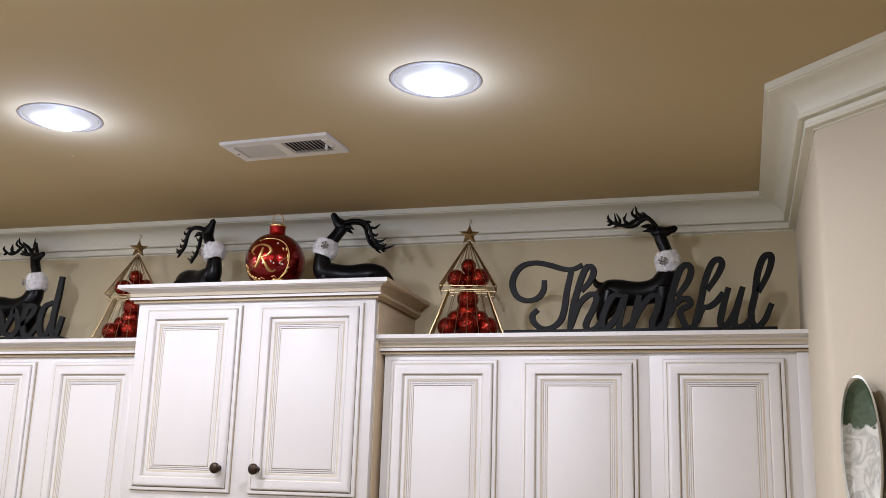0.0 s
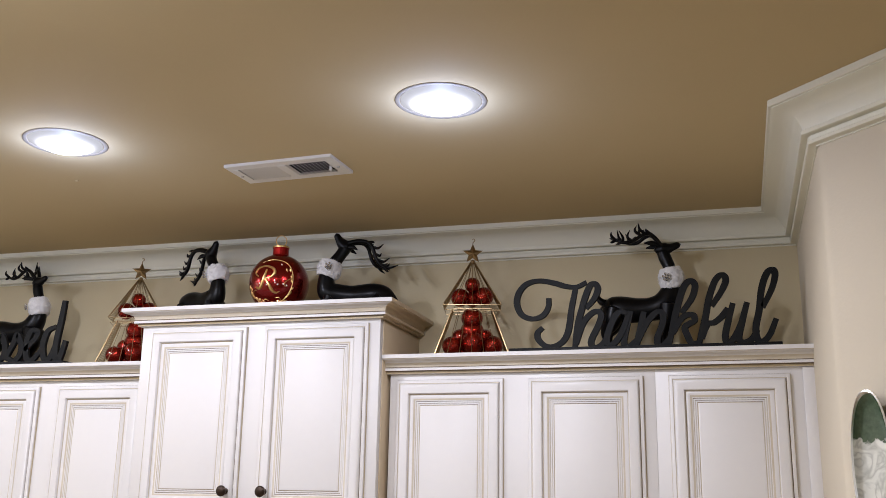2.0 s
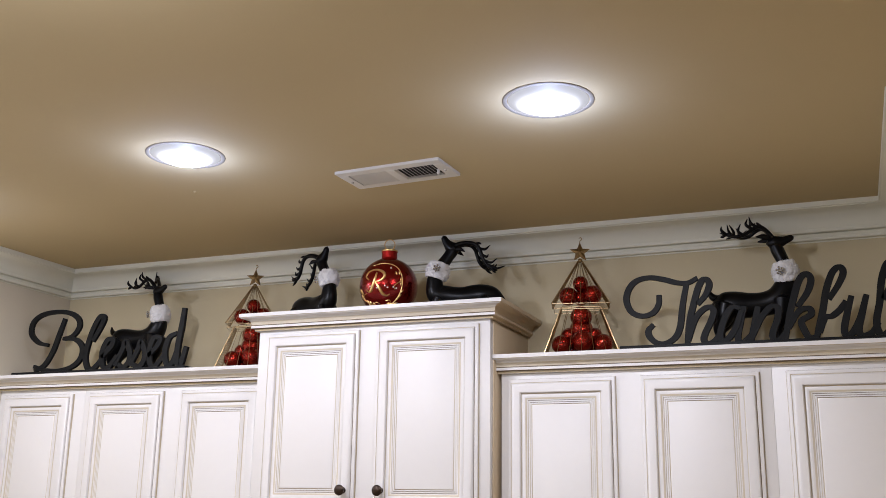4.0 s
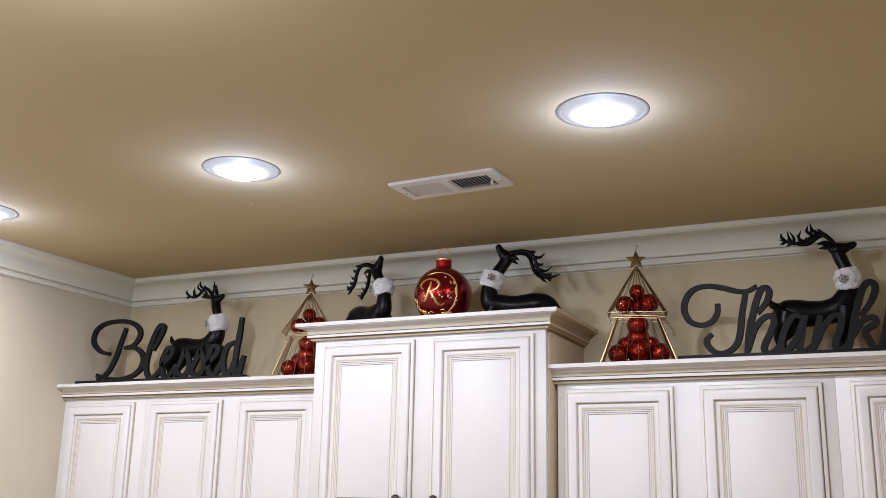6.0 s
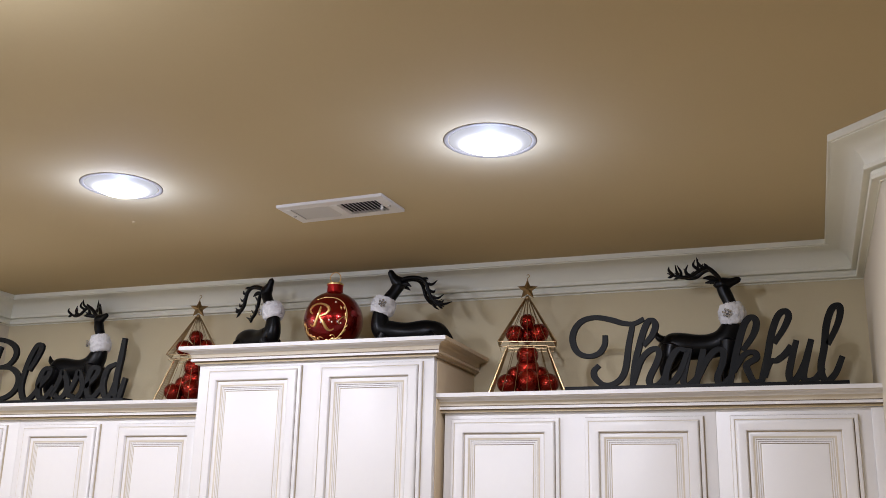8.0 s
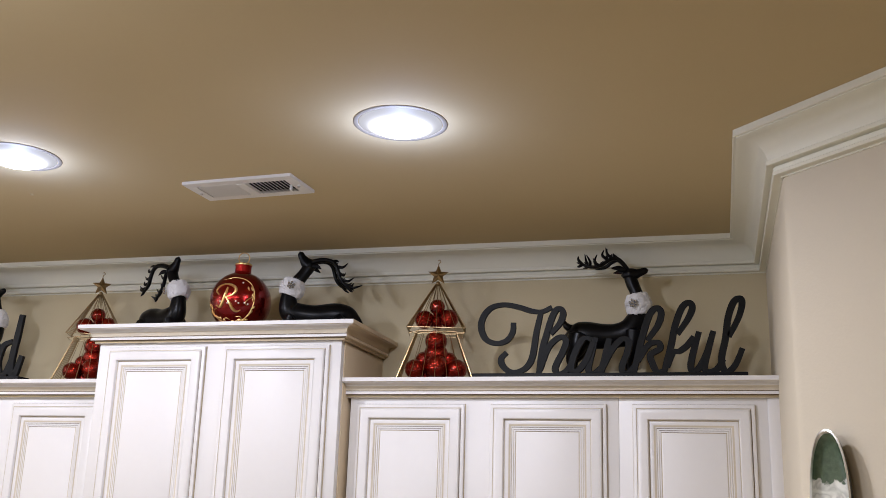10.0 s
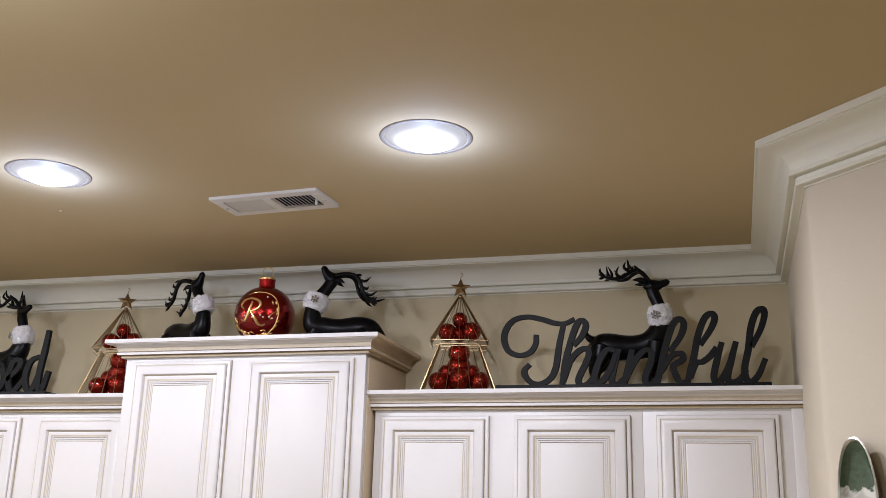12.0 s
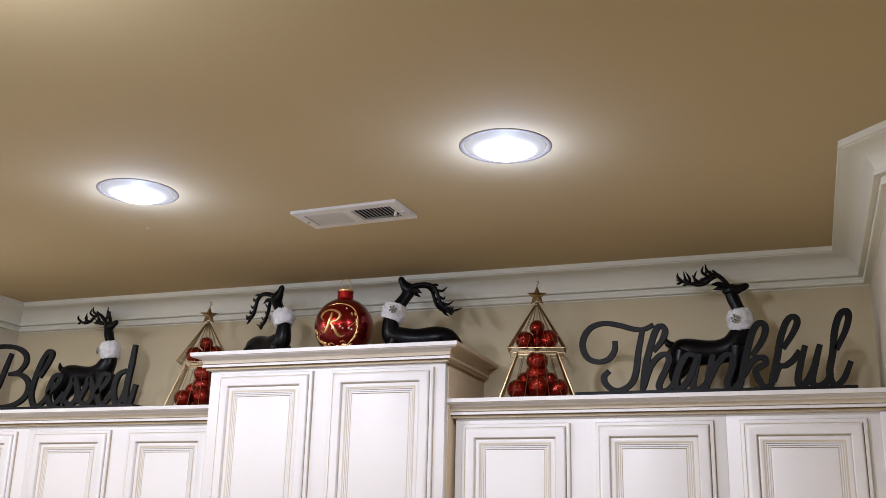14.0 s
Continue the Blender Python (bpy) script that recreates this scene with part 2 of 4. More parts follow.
# ---- cabinets ----
CAB_CROWN = [(-0.02, 0.0), (0.050, 0.0), (0.050, 0.011), (0.0465, 0.0125)] + arc(0.045, 0.014, 0.020, 0.033, 0.006, 6) + [(0.019, 0.035), (0.0215, 0.037), (0.0215, 0.043), (0.012, 0.0455), (0.012, 0.051), (-0.02, 0.051)]


def ring_steps(bm, x0, z0, x1, z1, steps, cap=True, upright=3):
    """Nested rectangles facing -y: steps of (inset, y, slot of the band that leads to it); glaze is thinner on upright
    grooves (1); groove shade painted into it darkens level ones, the bottom and right (4) or under the top rail (5).
    """
    last = None
    for inset, y, slot in steps:
        a = [bm.verts.new((x, y, z)) for x, z in ((x0 + inset, z0 + inset), (x1 - inset, z0 + inset), (x1 - inset, z1 - inset), (x0 + inset, z1 - inset))]
        if last:
            for i in range(4):
                f = bm.faces.new((last[i], last[(i + 1) % 4], a[(i + 1) % 4], a[i]))
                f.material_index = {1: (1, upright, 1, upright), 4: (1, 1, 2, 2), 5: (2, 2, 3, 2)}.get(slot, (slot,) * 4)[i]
        last = a
    if cap:
        bm.faces.new(last).material_index = 0
    return bm


def cabinet_door(parent, x0, x1, z0, z1, y, knob=None):
    """A raised-panel door whose front lies at y, 18 mm thick, with brown glaze in its grooves."""
    back = y + 0.018
    # The thin dark back lip paints contact shade together with built-up glaze.
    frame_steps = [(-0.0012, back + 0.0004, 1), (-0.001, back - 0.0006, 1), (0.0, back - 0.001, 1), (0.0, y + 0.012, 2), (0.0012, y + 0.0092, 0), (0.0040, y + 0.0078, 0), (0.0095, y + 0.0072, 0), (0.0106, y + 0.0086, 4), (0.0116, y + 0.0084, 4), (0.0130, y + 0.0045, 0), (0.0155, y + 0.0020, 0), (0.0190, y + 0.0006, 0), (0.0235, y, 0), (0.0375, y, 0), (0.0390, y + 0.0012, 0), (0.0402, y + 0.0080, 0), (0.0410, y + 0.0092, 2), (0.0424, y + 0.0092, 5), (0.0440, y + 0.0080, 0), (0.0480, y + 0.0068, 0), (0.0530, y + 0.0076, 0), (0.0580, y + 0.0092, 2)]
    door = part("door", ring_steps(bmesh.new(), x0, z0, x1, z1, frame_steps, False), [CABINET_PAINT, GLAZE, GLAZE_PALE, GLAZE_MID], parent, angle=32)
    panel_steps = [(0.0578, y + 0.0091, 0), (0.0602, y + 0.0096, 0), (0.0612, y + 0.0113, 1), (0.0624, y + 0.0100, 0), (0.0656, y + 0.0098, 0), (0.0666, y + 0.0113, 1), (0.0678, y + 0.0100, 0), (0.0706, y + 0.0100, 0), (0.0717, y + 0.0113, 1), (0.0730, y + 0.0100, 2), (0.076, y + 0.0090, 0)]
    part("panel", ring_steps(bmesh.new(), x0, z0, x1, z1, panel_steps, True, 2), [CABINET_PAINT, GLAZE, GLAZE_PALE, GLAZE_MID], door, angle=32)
    if knob:
        lathe = [(0.0, 0), (0.009, 0), (0.009, 0.003), (0.005, 0.006), (0.005, 0.014), (0.012, 0.018), (0.0155, 0.023), (0.0155, 0.026), (0.012, 0.030), (0.006, 0.032), (0.0, 0.0322)]
        bm = bmesh.new()
        spun(bm, lathe, 20)
        bmesh.ops.transform(bm, matrix=pose(knob[0], y, knob[1], 90), verts=bm.verts)
        part("knob", bm, BRONZE, door, "dark bronze round knob")
    return door


def spun(bm, profile, n=24, at=(0, 0, 0), slot=0):
    """A profile of (radius, height) turned about z."""
    rings = []
    for r, z in profile:
        if r < 1e-6:
            rings.append([bm.verts.new((at[0], at[1], at[2] + z))])
        else:
            rings.append([bm.verts.new((at[0] + r * math.cos(2 * math.pi * i / n), at[1] + r * math.sin(2 * math.pi * i / n), at[2] + z)) for i in range(n)])
    for a, b in zip(rings, rings[1:]):
        for i in range(n):
            j = (i + 1) % n
            q = [a[i % len(a)], a[j % len(a)], b[j % len(b)], b[i % len(b)]]
            q = list(dict.fromkeys(q))
            if len(q) > 2:
                bm.faces.new(q).material_index = slot
    return bm


def wall_cabinet(label, x0, x1, z0, z1, face, doors, top, knobs=None):
    """A wall cabinet from the wall to its face frame at y = face; doors are spans in x."""
    cab = thing("wall_cabinet", label, "cabinet", "kitchen wall cabinets")
    part("body", box(bmesh.new(), x0 + 0.0005, face + 0.02, z0, x1 - 0.0005, -0.001, z1, 0.001), CABINET_PAINT, cab)
    part("face_frame", box(bmesh.new(), x0 + 0.0001, face, z0, x1 - 0.0001, face + 0.0195, z1 + 0.02, 0.0012), CABINET_PAINT, cab)
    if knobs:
        part("side_panel", box(bmesh.new(), x1 - 0.0004, face + 0.022, z0, x1 + 0.0030, -0.001, z1, 0.001), SHADED_SIDE, cab, "side panel painted tan for its warm shade")
    for i, (a, b) in enumerate(doors):
        cabinet_door(cab, a, b, z0 + 0.02 if not knobs else knobs[0], top, face - 0.0185, (knobs[1 + i], knobs[3]) if knobs else None)
    return cab


SIDE_FACE, MID_FACE = -0.290, -0.355
LOW_TOP, MID_TOP = 2.300, 2.453
MID_X0, MID_X1 = -0.733, 0.041
DOOR_TOP = 2.231
wall_cabinet("antique white glazed double-door wall cabinet under the crown", MID_X1 + 0.012, 0.800, 1.39, 2.25, SIDE_FACE, [(0.075, 0.387), (0.457, 0.769)], DOOR_TOP)
wall_cabinet("antique white glazed single-door cabinet against the angled wall", 0.800, CX - 0.001, 1.39, 2.25, SIDE_FACE, [(0.836, 1.141)], DOOR_TOP)
wall_cabinet("antique white glazed double-door cabinet beside the raised one", -1.467, MID_X0 - 0.001, 1.39, 2.25, SIDE_FACE, [(-1.443, -1.131), (-1.062, -0.752)], DOOR_TOP)
wall_cabinet("antique white glazed single-door cabinet in the room corner", WEST + 0.001, -1.467, 1.39, 2.25, SIDE_FACE, [(-1.824, -1.512)], DOOR_TOP)
wall_cabinet("taller raised white double-door cabinet with dark round knobs", MID_X0, MID_X1, 1.815, 2.40, MID_FACE, [(-0.700, -0.376), (-0.317, 0.008)], 2.389, (1.848, -0.406, -0.285, 1.916))


tagged(part("scribe_strip", box(bmesh.new(), 1.172, SIDE_FACE - 0.006, 1.39, CX + 0.002, SIDE_FACE - 0.0005, 2.2485, 0.002), CABINET_PAINT), "narrow white scribe strip between cabinet and wall", "trim", "", "structure")


def cabinet_trim(name, path, top, label, shaded_legs=()):
    trim = thing(name, label, "moulding")
    k = 11
    cove = CAB_CROWN[:k] + [(-0.02, CAB_CROWN[k - 1][1])]
    low = [(o, d) for o, d in CAB_CROWN[k - 1:-1]]
    low = [(-0.02, low[0][1] + 0.0002), (low[0][0], low[0][1] + 0.0002)] + low[1:] + [(-0.02, 0.051)]
    part("cove", moulding(bmesh.new(), path, cove, top, {2: 1, 8: 1, 9: 1}, shaded_legs), [CABINET_PAINT, GLAZE_PALE, GLAZE_MID, SHADED_SIDE], trim, angle=20)
    part("bead", moulding(bmesh.new(), path, low, top, {1: 1, 4: 1, 5: 2}, shaded_legs), [CABINET_PAINT, GLAZE, GLAZE_MID, SHADED_SIDE], trim, angle=20)


cabinet_trim("cabinet_crown", [(MID_X1 + 0.001, SIDE_FACE), (CX + 0.002, SIDE_FACE)], LOW_TOP, "white glazed crown trim along the lower cabinet tops")
cabinet_trim("cabinet_crown", [(WEST + 0.001, SIDE_FACE), (MID_X0 - 0.001, SIDE_FACE)], LOW_TOP, "white glazed crown trim beside the room corner")
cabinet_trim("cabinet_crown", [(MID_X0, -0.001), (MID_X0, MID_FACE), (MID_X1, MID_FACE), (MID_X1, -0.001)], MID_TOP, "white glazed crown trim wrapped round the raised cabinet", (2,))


# ---- ceiling fixtures ----
def can_light(x, y):
    can = thing("recessed_light", "lit round recessed downlight with pale trim ring in ceiling", "ceiling light", "recessed ceiling lights", at=(x, y, CEIL))
    ring = [(0.0900, 0.0010), (0.0902, -0.0012), (0.0915, -0.0018), (0.0990, -0.0016), (0.1003, -0.0008), (0.1010, 0.002), (0.0900, 0.004), (0.0900, 0.0010)]
    part("trim_ring", spun(bmesh.new(), ring, 64), CAN_TRIM, can)
    lens = [(0.0, -0.0235), (0.018, -0.0232), (0.034, -0.0210), (0.048, -0.0172), (0.060, -0.0126), (0.072, -0.0074), (0.082, -0.0034), (0.0885, -0.0008), (0.0890, 0.003)]
    part("lens", spun(bmesh.new(), lens, 48), LENS, can, "glowing frosted lens")


# The unseen near and added far lamps get fixtures too.
for place in SHOWN_CANS + NEAR_CANS + FILL_CANS:
    can_light(*place)


def ceiling_vent():
    """A register with two banks of louvres that lean apart."""
    w, d = 0.307, 0.138
    vent = thing("ceiling_vent", "white enamelled steel air register with two louvre banks in ceiling", "air vent", at=(-0.0905, -0.734, CEIL))
    vent.rotation_euler = (0, 0, radians(-3.0))
    # Flat dark sheet stands in for the unlit duct behind the slats.
    part("duct_shade", box(bmesh.new(), -w / 2 + 0.02, -d / 2 + 0.02, -0.0012, w / 2 - 0.02, d / 2 - 0.02, 0.002), DARK, vent)
    bm = bmesh.new()
    ox, oy, m = w / 2, d / 2, 0.012
    for x0, y0, x1, y1 in ((-ox, -oy, ox, -oy + 0.027), (-ox, oy - 0.027, ox, oy), (-ox, -oy + 0.027, -ox + 0.027, oy - 0.027), (ox - 0.027, -oy + 0.027, ox, oy - 0.027), (-m, -oy + 0.027, m, oy - 0.027)):
        box(bm, x0, y0, -0.0095, x1, y1, 0.001)
    for v in bm.verts:
        if v.co.z < 0 and (abs(abs(v.co.x) - ox) < 1e-4 or abs(abs(v.co.y) - oy) < 1e-4):
            v.co.z = -0.0080
    part("frame", bm, VENT_WHITE, vent, angle=10)
    for side in (-1, 1):
        for i in range(10):
            x = side * (m + 0.006 + i * 0.0108)
            bm = box(bmesh.new(), -0.0062, -oy + 0.0275, -0.0005, 0.0062, oy - 0.0275, 0.0005)
            bmesh.ops.transform(bm, matrix=pose(x, 0, -0.0062, 0, side * 38, 0), verts=bm.verts)
            part("slat", bm, VENT_WHITE, vent)
    for x in (-ox + 0.013, ox - 0.013):
        part("screw", spun(bmesh.new(), [(0.0, -0.0135), (0.0026, -0.0128), (0.0042, -0.0108), (0.0044, -0.0085), (0.0, -0.0080)], 12, (x, 0.005, 0)), SCREW_METAL, vent)
    bm = box(bmesh.new(), ox - 0.034, -0.004, -0.020, ox - 0.029, 0.004, -0.006, 0.001)
    part("lever", bm, VENT_WHITE, vent, "small white damper lever")


def ceiling_screw(x, y):
    """A small painted screw head in the ceiling between a lamp and the register."""
    bm = spun(bmesh.new(), [(0.0, -0.0034), (0.0030, -0.0030), (0.0052, -0.0014), (0.0055, 0.001), (0.0, 0.0012)], 14)
    box(bm, -0.0040, -0.0006, -0.0038, 0.0040, 0.0006, -0.0026)
    ob = tagged(part("ceiling_screw", bm, CEILING_PAINT), "tiny painted-over screw head in the tan ceiling", "screw")
    ob.matrix_world = pose(x, y, CEIL, 0, 0, 35)


ceiling_vent()
ceiling_screw(-0.711, -0.774)


# ---- things on the cabinets ----
def smooth_path(points, n=6):
    """Catmull-Rom through the points; each may carry more values than a place."""
    p = [np.array(q, float) for q in points]
    p = [2 * p[0] - p[1]] + p + [2 * p[-1] - p[-2]]
    out = []
    for i in range(1, len(p) - 2):
        for k in range(n):
            u = k / n
            out.append(0.5 * (2 * p[i] + (p[i + 1] - p[i - 1]) * u + (2 * p[i - 1] - 5 * p[i] + 4 * p[i + 1] - p[i + 2]) * u * u + (3 * p[i] - p[i - 1] - 3 * p[i + 1] + p[i + 2]) * u ** 3))
    out.append(p[-2])
    return out


def tube(bm, points, n=10, steps=5, squash=1.0, slot=0):
    """A round limb along points of (x, y, z, radius), closed at both ends."""
    line = smooth_path(points, steps)
    rings, side = [], None
    for i, q in enumerate(line):
        a, b = line[max(0, i - 1)], line[min(len(line) - 1, i + 1)]
        t = Vector(b[:3] - a[:3]).normalized()
        if side is None:
            side = t.cross(Vector((0, 1, 0)) if abs(t.y) < 0.9 else Vector((1, 0, 0))).normalized()
        side = (side - t * side.dot(t)).normalized()
        other = t.cross(side)
        c, r = Vector(q[:3]), max(0.0004, q[3])
        rings.append([bm.verts.new(c + (side * math.cos(2 * math.pi * k / n) + other * squash * math.sin(2 * math.pi * k / n)) * r) for k in range(n)])
    for a, b in zip(rings, rings[1:]):
        for k in range(n):
            bm.faces.new((a[k], a[(k + 1) % n], b[(k + 1) % n], b[k])).material_index = slot
    for ring, q, sign in ((rings[0], line[0], -1), (rings[-1], line[-1], 1)):
        nb = line[1] if sign < 0 else line[-2]
        tip = Vector(q[:3]) + (Vector(q[:3]) - Vector(nb[:3])).normalized() * max(0.0004, q[3]) * 0.7
        v = bm.verts.new(tip)
        for k in range(n):
            bm.faces.new((ring[k], ring[(k + 1) % n], v)).material_index = slot
    return bm


def ball(bm, c, r, n=20, slot=0, squash=1.0):
    rows = max(6, n // 2)
    return spun(bm, [(r * math.sin(math.pi * i / rows), -r * squash * math.cos(math.pi * i / rows)) for i in range(rows + 1)], n, c, slot)


def antler(bm, beam, tines, side):
    """One antler: a curved beam with tines that start along it; the two of a head are not quite alike."""
    x0 = beam[0][0]

    def bent(x, y, z, r):
        far = abs(x - x0)
        return (x0 + (x - x0) * (0.9 if side > 0 else 1.0), side * (y + 0.06 * far), z + (0.09 * far if side > 0 else 0.0), r)

    tube(bm, [bent(*q) for q in beam], 8, 4)
    for k, (start, bend, end) in enumerate(tines):
        reach = 1.15 if (k + (side > 0)) % 2 else 0.8
        end = [e + (f - e) * reach for e, f in zip(start, end)]
        tube(bm, [bent(*q) for q in ((*start, 0.0048), (*bend, 0.0042), (*end, 0.0012))], 7, 4)


def standing_deer(head_turn=0.0):
    """Faces +x with its head turned by some degrees; its chest stands over the origin."""
    bm = bmesh.new()
    tube(bm, [(-0.182, 0, 0.146, 0.020), (-0.162, 0, 0.145, 0.037), (-0.130, 0, 0.144, 0.040), (-0.085, 0, 0.141, 0.036), (-0.045, 0, 0.143, 0.035), (-0.010, 0, 0.155, 0.037), (0.011, 0, 0.186, 0.033), (0.018, 0, 0.222, 0.0235), (0.010, 0, 0.262, 0.0180), (-0.001, 0, 0.291, 0.0185), (-0.008, 0, 0.312, 0.0175)], 16, 5, 0.85)
    tube(bm, [(-0.026, 0, 0.317, 0.011), (-0.011, 0, 0.319, 0.0185), (0.006, 0, 0.320, 0.0165), (0.021, 0, 0.324, 0.0115), (0.034, 0, 0.3285, 0.0098), (0.040, 0, 0.3300, 0.0075)], 12, 5, 0.85)
    tube(bm, [(-0.160, 0, 0.164, 0.013), (-0.180, 0, 0.166, 0.0115), (-0.193, 0, 0.176, 0.009), (-0.199, 0, 0.194, 0.002)], 8)
    for s in (-1, 1):
        tube(bm, [(-0.018, s * 0.012, 0.327, 0.004), (-0.036, s * 0.022, 0.333, 0.0078), (-0.057, s * 0.030, 0.332, 0.0018)], 8, 4, 0.5)
        tube(bm, [(-0.152, s * 0.014, 0.138, 0.034), (-0.160, s * 0.020, 0.104, 0.028), (-0.174, s * 0.021, 0.074, 0.016), (-0.170, s * 0.018, 0.046, 0.010), (-0.166, s * 0.018, 0.014, 0.0085), (-0.162, s * 0.018, 0.006, 0.0105)], 10)
        tube(bm, [(0.004, s * 0.013, 0.148, 0.030), (-0.002, s * 0.018, 0.102, 0.020), (-0.013, s * 0.017, 0.068, 0.0115), (-0.012, s * 0.016, 0.030, 0.0085), (-0.008, s * 0.016, 0.006, 0.0105)], 10)
        beam = [(-0.012, 0.008, 0.330, 0.0066), (-0.028, 0.013, 0.351, 0.0064), (-0.046, 0.017, 0.364, 0.0060), (-0.066, 0.019, 0.357, 0.0056), (-0.088, 0.021, 0.342, 0.0054), (-0.115, 0.021, 0.338, 0.0050), (-0.137, 0.020, 0.345, 0.0040), (-0.156, 0.018, 0.353, 0.0015)]
        tines = [((-0.140, 0.020, 0.346), (-0.148, 0.024, 0.340), (-0.158, 0.024, 0.337)), ((-0.120, 0.021, 0.339), (-0.118, 0.016, 0.354), (-0.128, 0.012, 0.372)), ((-0.040, 0.018, 0.362), (-0.050, 0.022, 0.371), (-0.055, 0.024, 0.380)), ((-0.054, 0.020, 0.363), (-0.068, 0.026, 0.374), (-0.070, 0.026, 0.389)), ((-0.066, 0.022, 0.357), (-0.082, 0.028, 0.370), (-0.080, 0.028, 0.394)), ((-0.092, 0.024, 0.341), (-0.104, 0.030, 0.352), (-0.096, 0.030, 0.368)), ((-0.138, 0.022, 0.345), (-0.150, 0.028, 0.358), (-0.153, 0.028, 0.376))]
        antler(bm, beam, tines, s)
    for v in bm.verts:
        q = radians(head_turn) * min(1.0, max(0.0, (v.co.z - 0.25) / 0.05))
        x, y = v.co.x - 0.004, v.co.y
        v.co.x, v.co.y = 0.004 + x * math.cos(q) - y * math.sin(q), x * math.sin(q) + y * math.cos(q)
    return mesh_of("deer_statue", bm, BLACK_RESIN, 60)


def lying_deer():
    """Faces -x with its head thrown back; its chest lies over the origin."""
    bm = bmesh.new()
    k = 0.95
    tube(bm, [(0.262, 0, 0.030, 0.003), (0.240, 0, 0.050, 0.013), (0.212, 0, 0.060, 0.030), (0.168, 0, 0.059, 0.037), (0.108, 0, 0.052, 0.034), (0.058, 0, 0.053, 0.036), (0.028, 0, 0.062, 0.034), (0.020, 0, 0.092, 0.028), (0.025, 0, 0.126, 0.023), (0.045, 0, 0.156, 0.0205), (0.064, 0, 0.182, 0.0185), (0.077, 0, 0.203, 0.020), (0.080, 0, 0.212, 0.012)], 16, 5, 0.85)
    tube(bm, [(0.096, 0, 0.207, 0.012), (0.080, 0, 0.208, 0.0225), (0.067, 0, 0.217, 0.0185), (0.056, 0, 0.230, 0.0128), (0.049, 0, 0.242, 0.0105), (0.047, 0, 0.246, 0.0080)], 12, 5, 0.85)
    for s in (-1, 1):
        tube(bm, [(0.084, s * 0.012, 0.204, 0.004), (0.100, s * 0.022, 0.203, 0.007), (0.116, s * 0.026, 0.194, 0.0015)], 8, 4, 0.5)
        tube(bm, [(0.190, s * 0.026, 0.040, 0.022), (0.150, s * 0.034, 0.022, 0.014), (0.110, s * 0.036, 0.012, 0.009), (0.150, s * 0.038, 0.008, 0.007), (0.185, s * 0.038, 0.008, 0.006)], 9)
        tube(bm, [(0.030, s * 0.020, 0.040, 0.018), (0.016, s * 0.024, 0.018, 0.011), (0.000, s * 0.026, 0.010, 0.008), (0.040, s * 0.030, 0.008, 0.007), (0.070, s * 0.030, 0.008, 0.006)], 9)
        beam = [(0.082, 0.008, 0.216, 0.0085), (0.104, 0.012, 0.222, 0.0080), (0.128, 0.016, 0.224, 0.0072), (0.150, 0.019, 0.219, 0.0068), (0.164, 0.021, 0.205, 0.0064), (0.171, 0.022, 0.186, 0.0062), (0.180, 0.021, 0.164, 0.0060), (0.198, 0.020, 0.145, 0.0048), (0.224, 0.018, 0.135, 0.0016)]
        tines = [((0.146, 0.018, 0.220), (0.164, 0.021, 0.222), (0.177, 0.021, 0.219)), ((0.164, 0.021, 0.205), (0.184, 0.023, 0.203), (0.195, 0.022, 0.215)), ((0.171, 0.022, 0.186), (0.188, 0.024, 0.178), (0.200, 0.023, 0.187)), ((0.178, 0.021, 0.168), (0.202, 0.023, 0.160), (0.216, 0.022, 0.172)), ((0.188, 0.020, 0.154), (0.214, 0.022, 0.147), (0.230, 0.021, 0.156)), ((0.200, 0.020, 0.144), (0.224, 0.021, 0.142), (0.243, 0.020, 0.150)), ((0.204, 0.020, 0.142), (0.214, 0.020, 0.132), (0.224, 0.020, 0.126))]
        antler(bm, beam, tines, s)
    for v in bm.verts:
        v.co.x *= k
    return mesh_of("deer_statue", bm, BLACK_RESIN, 60)


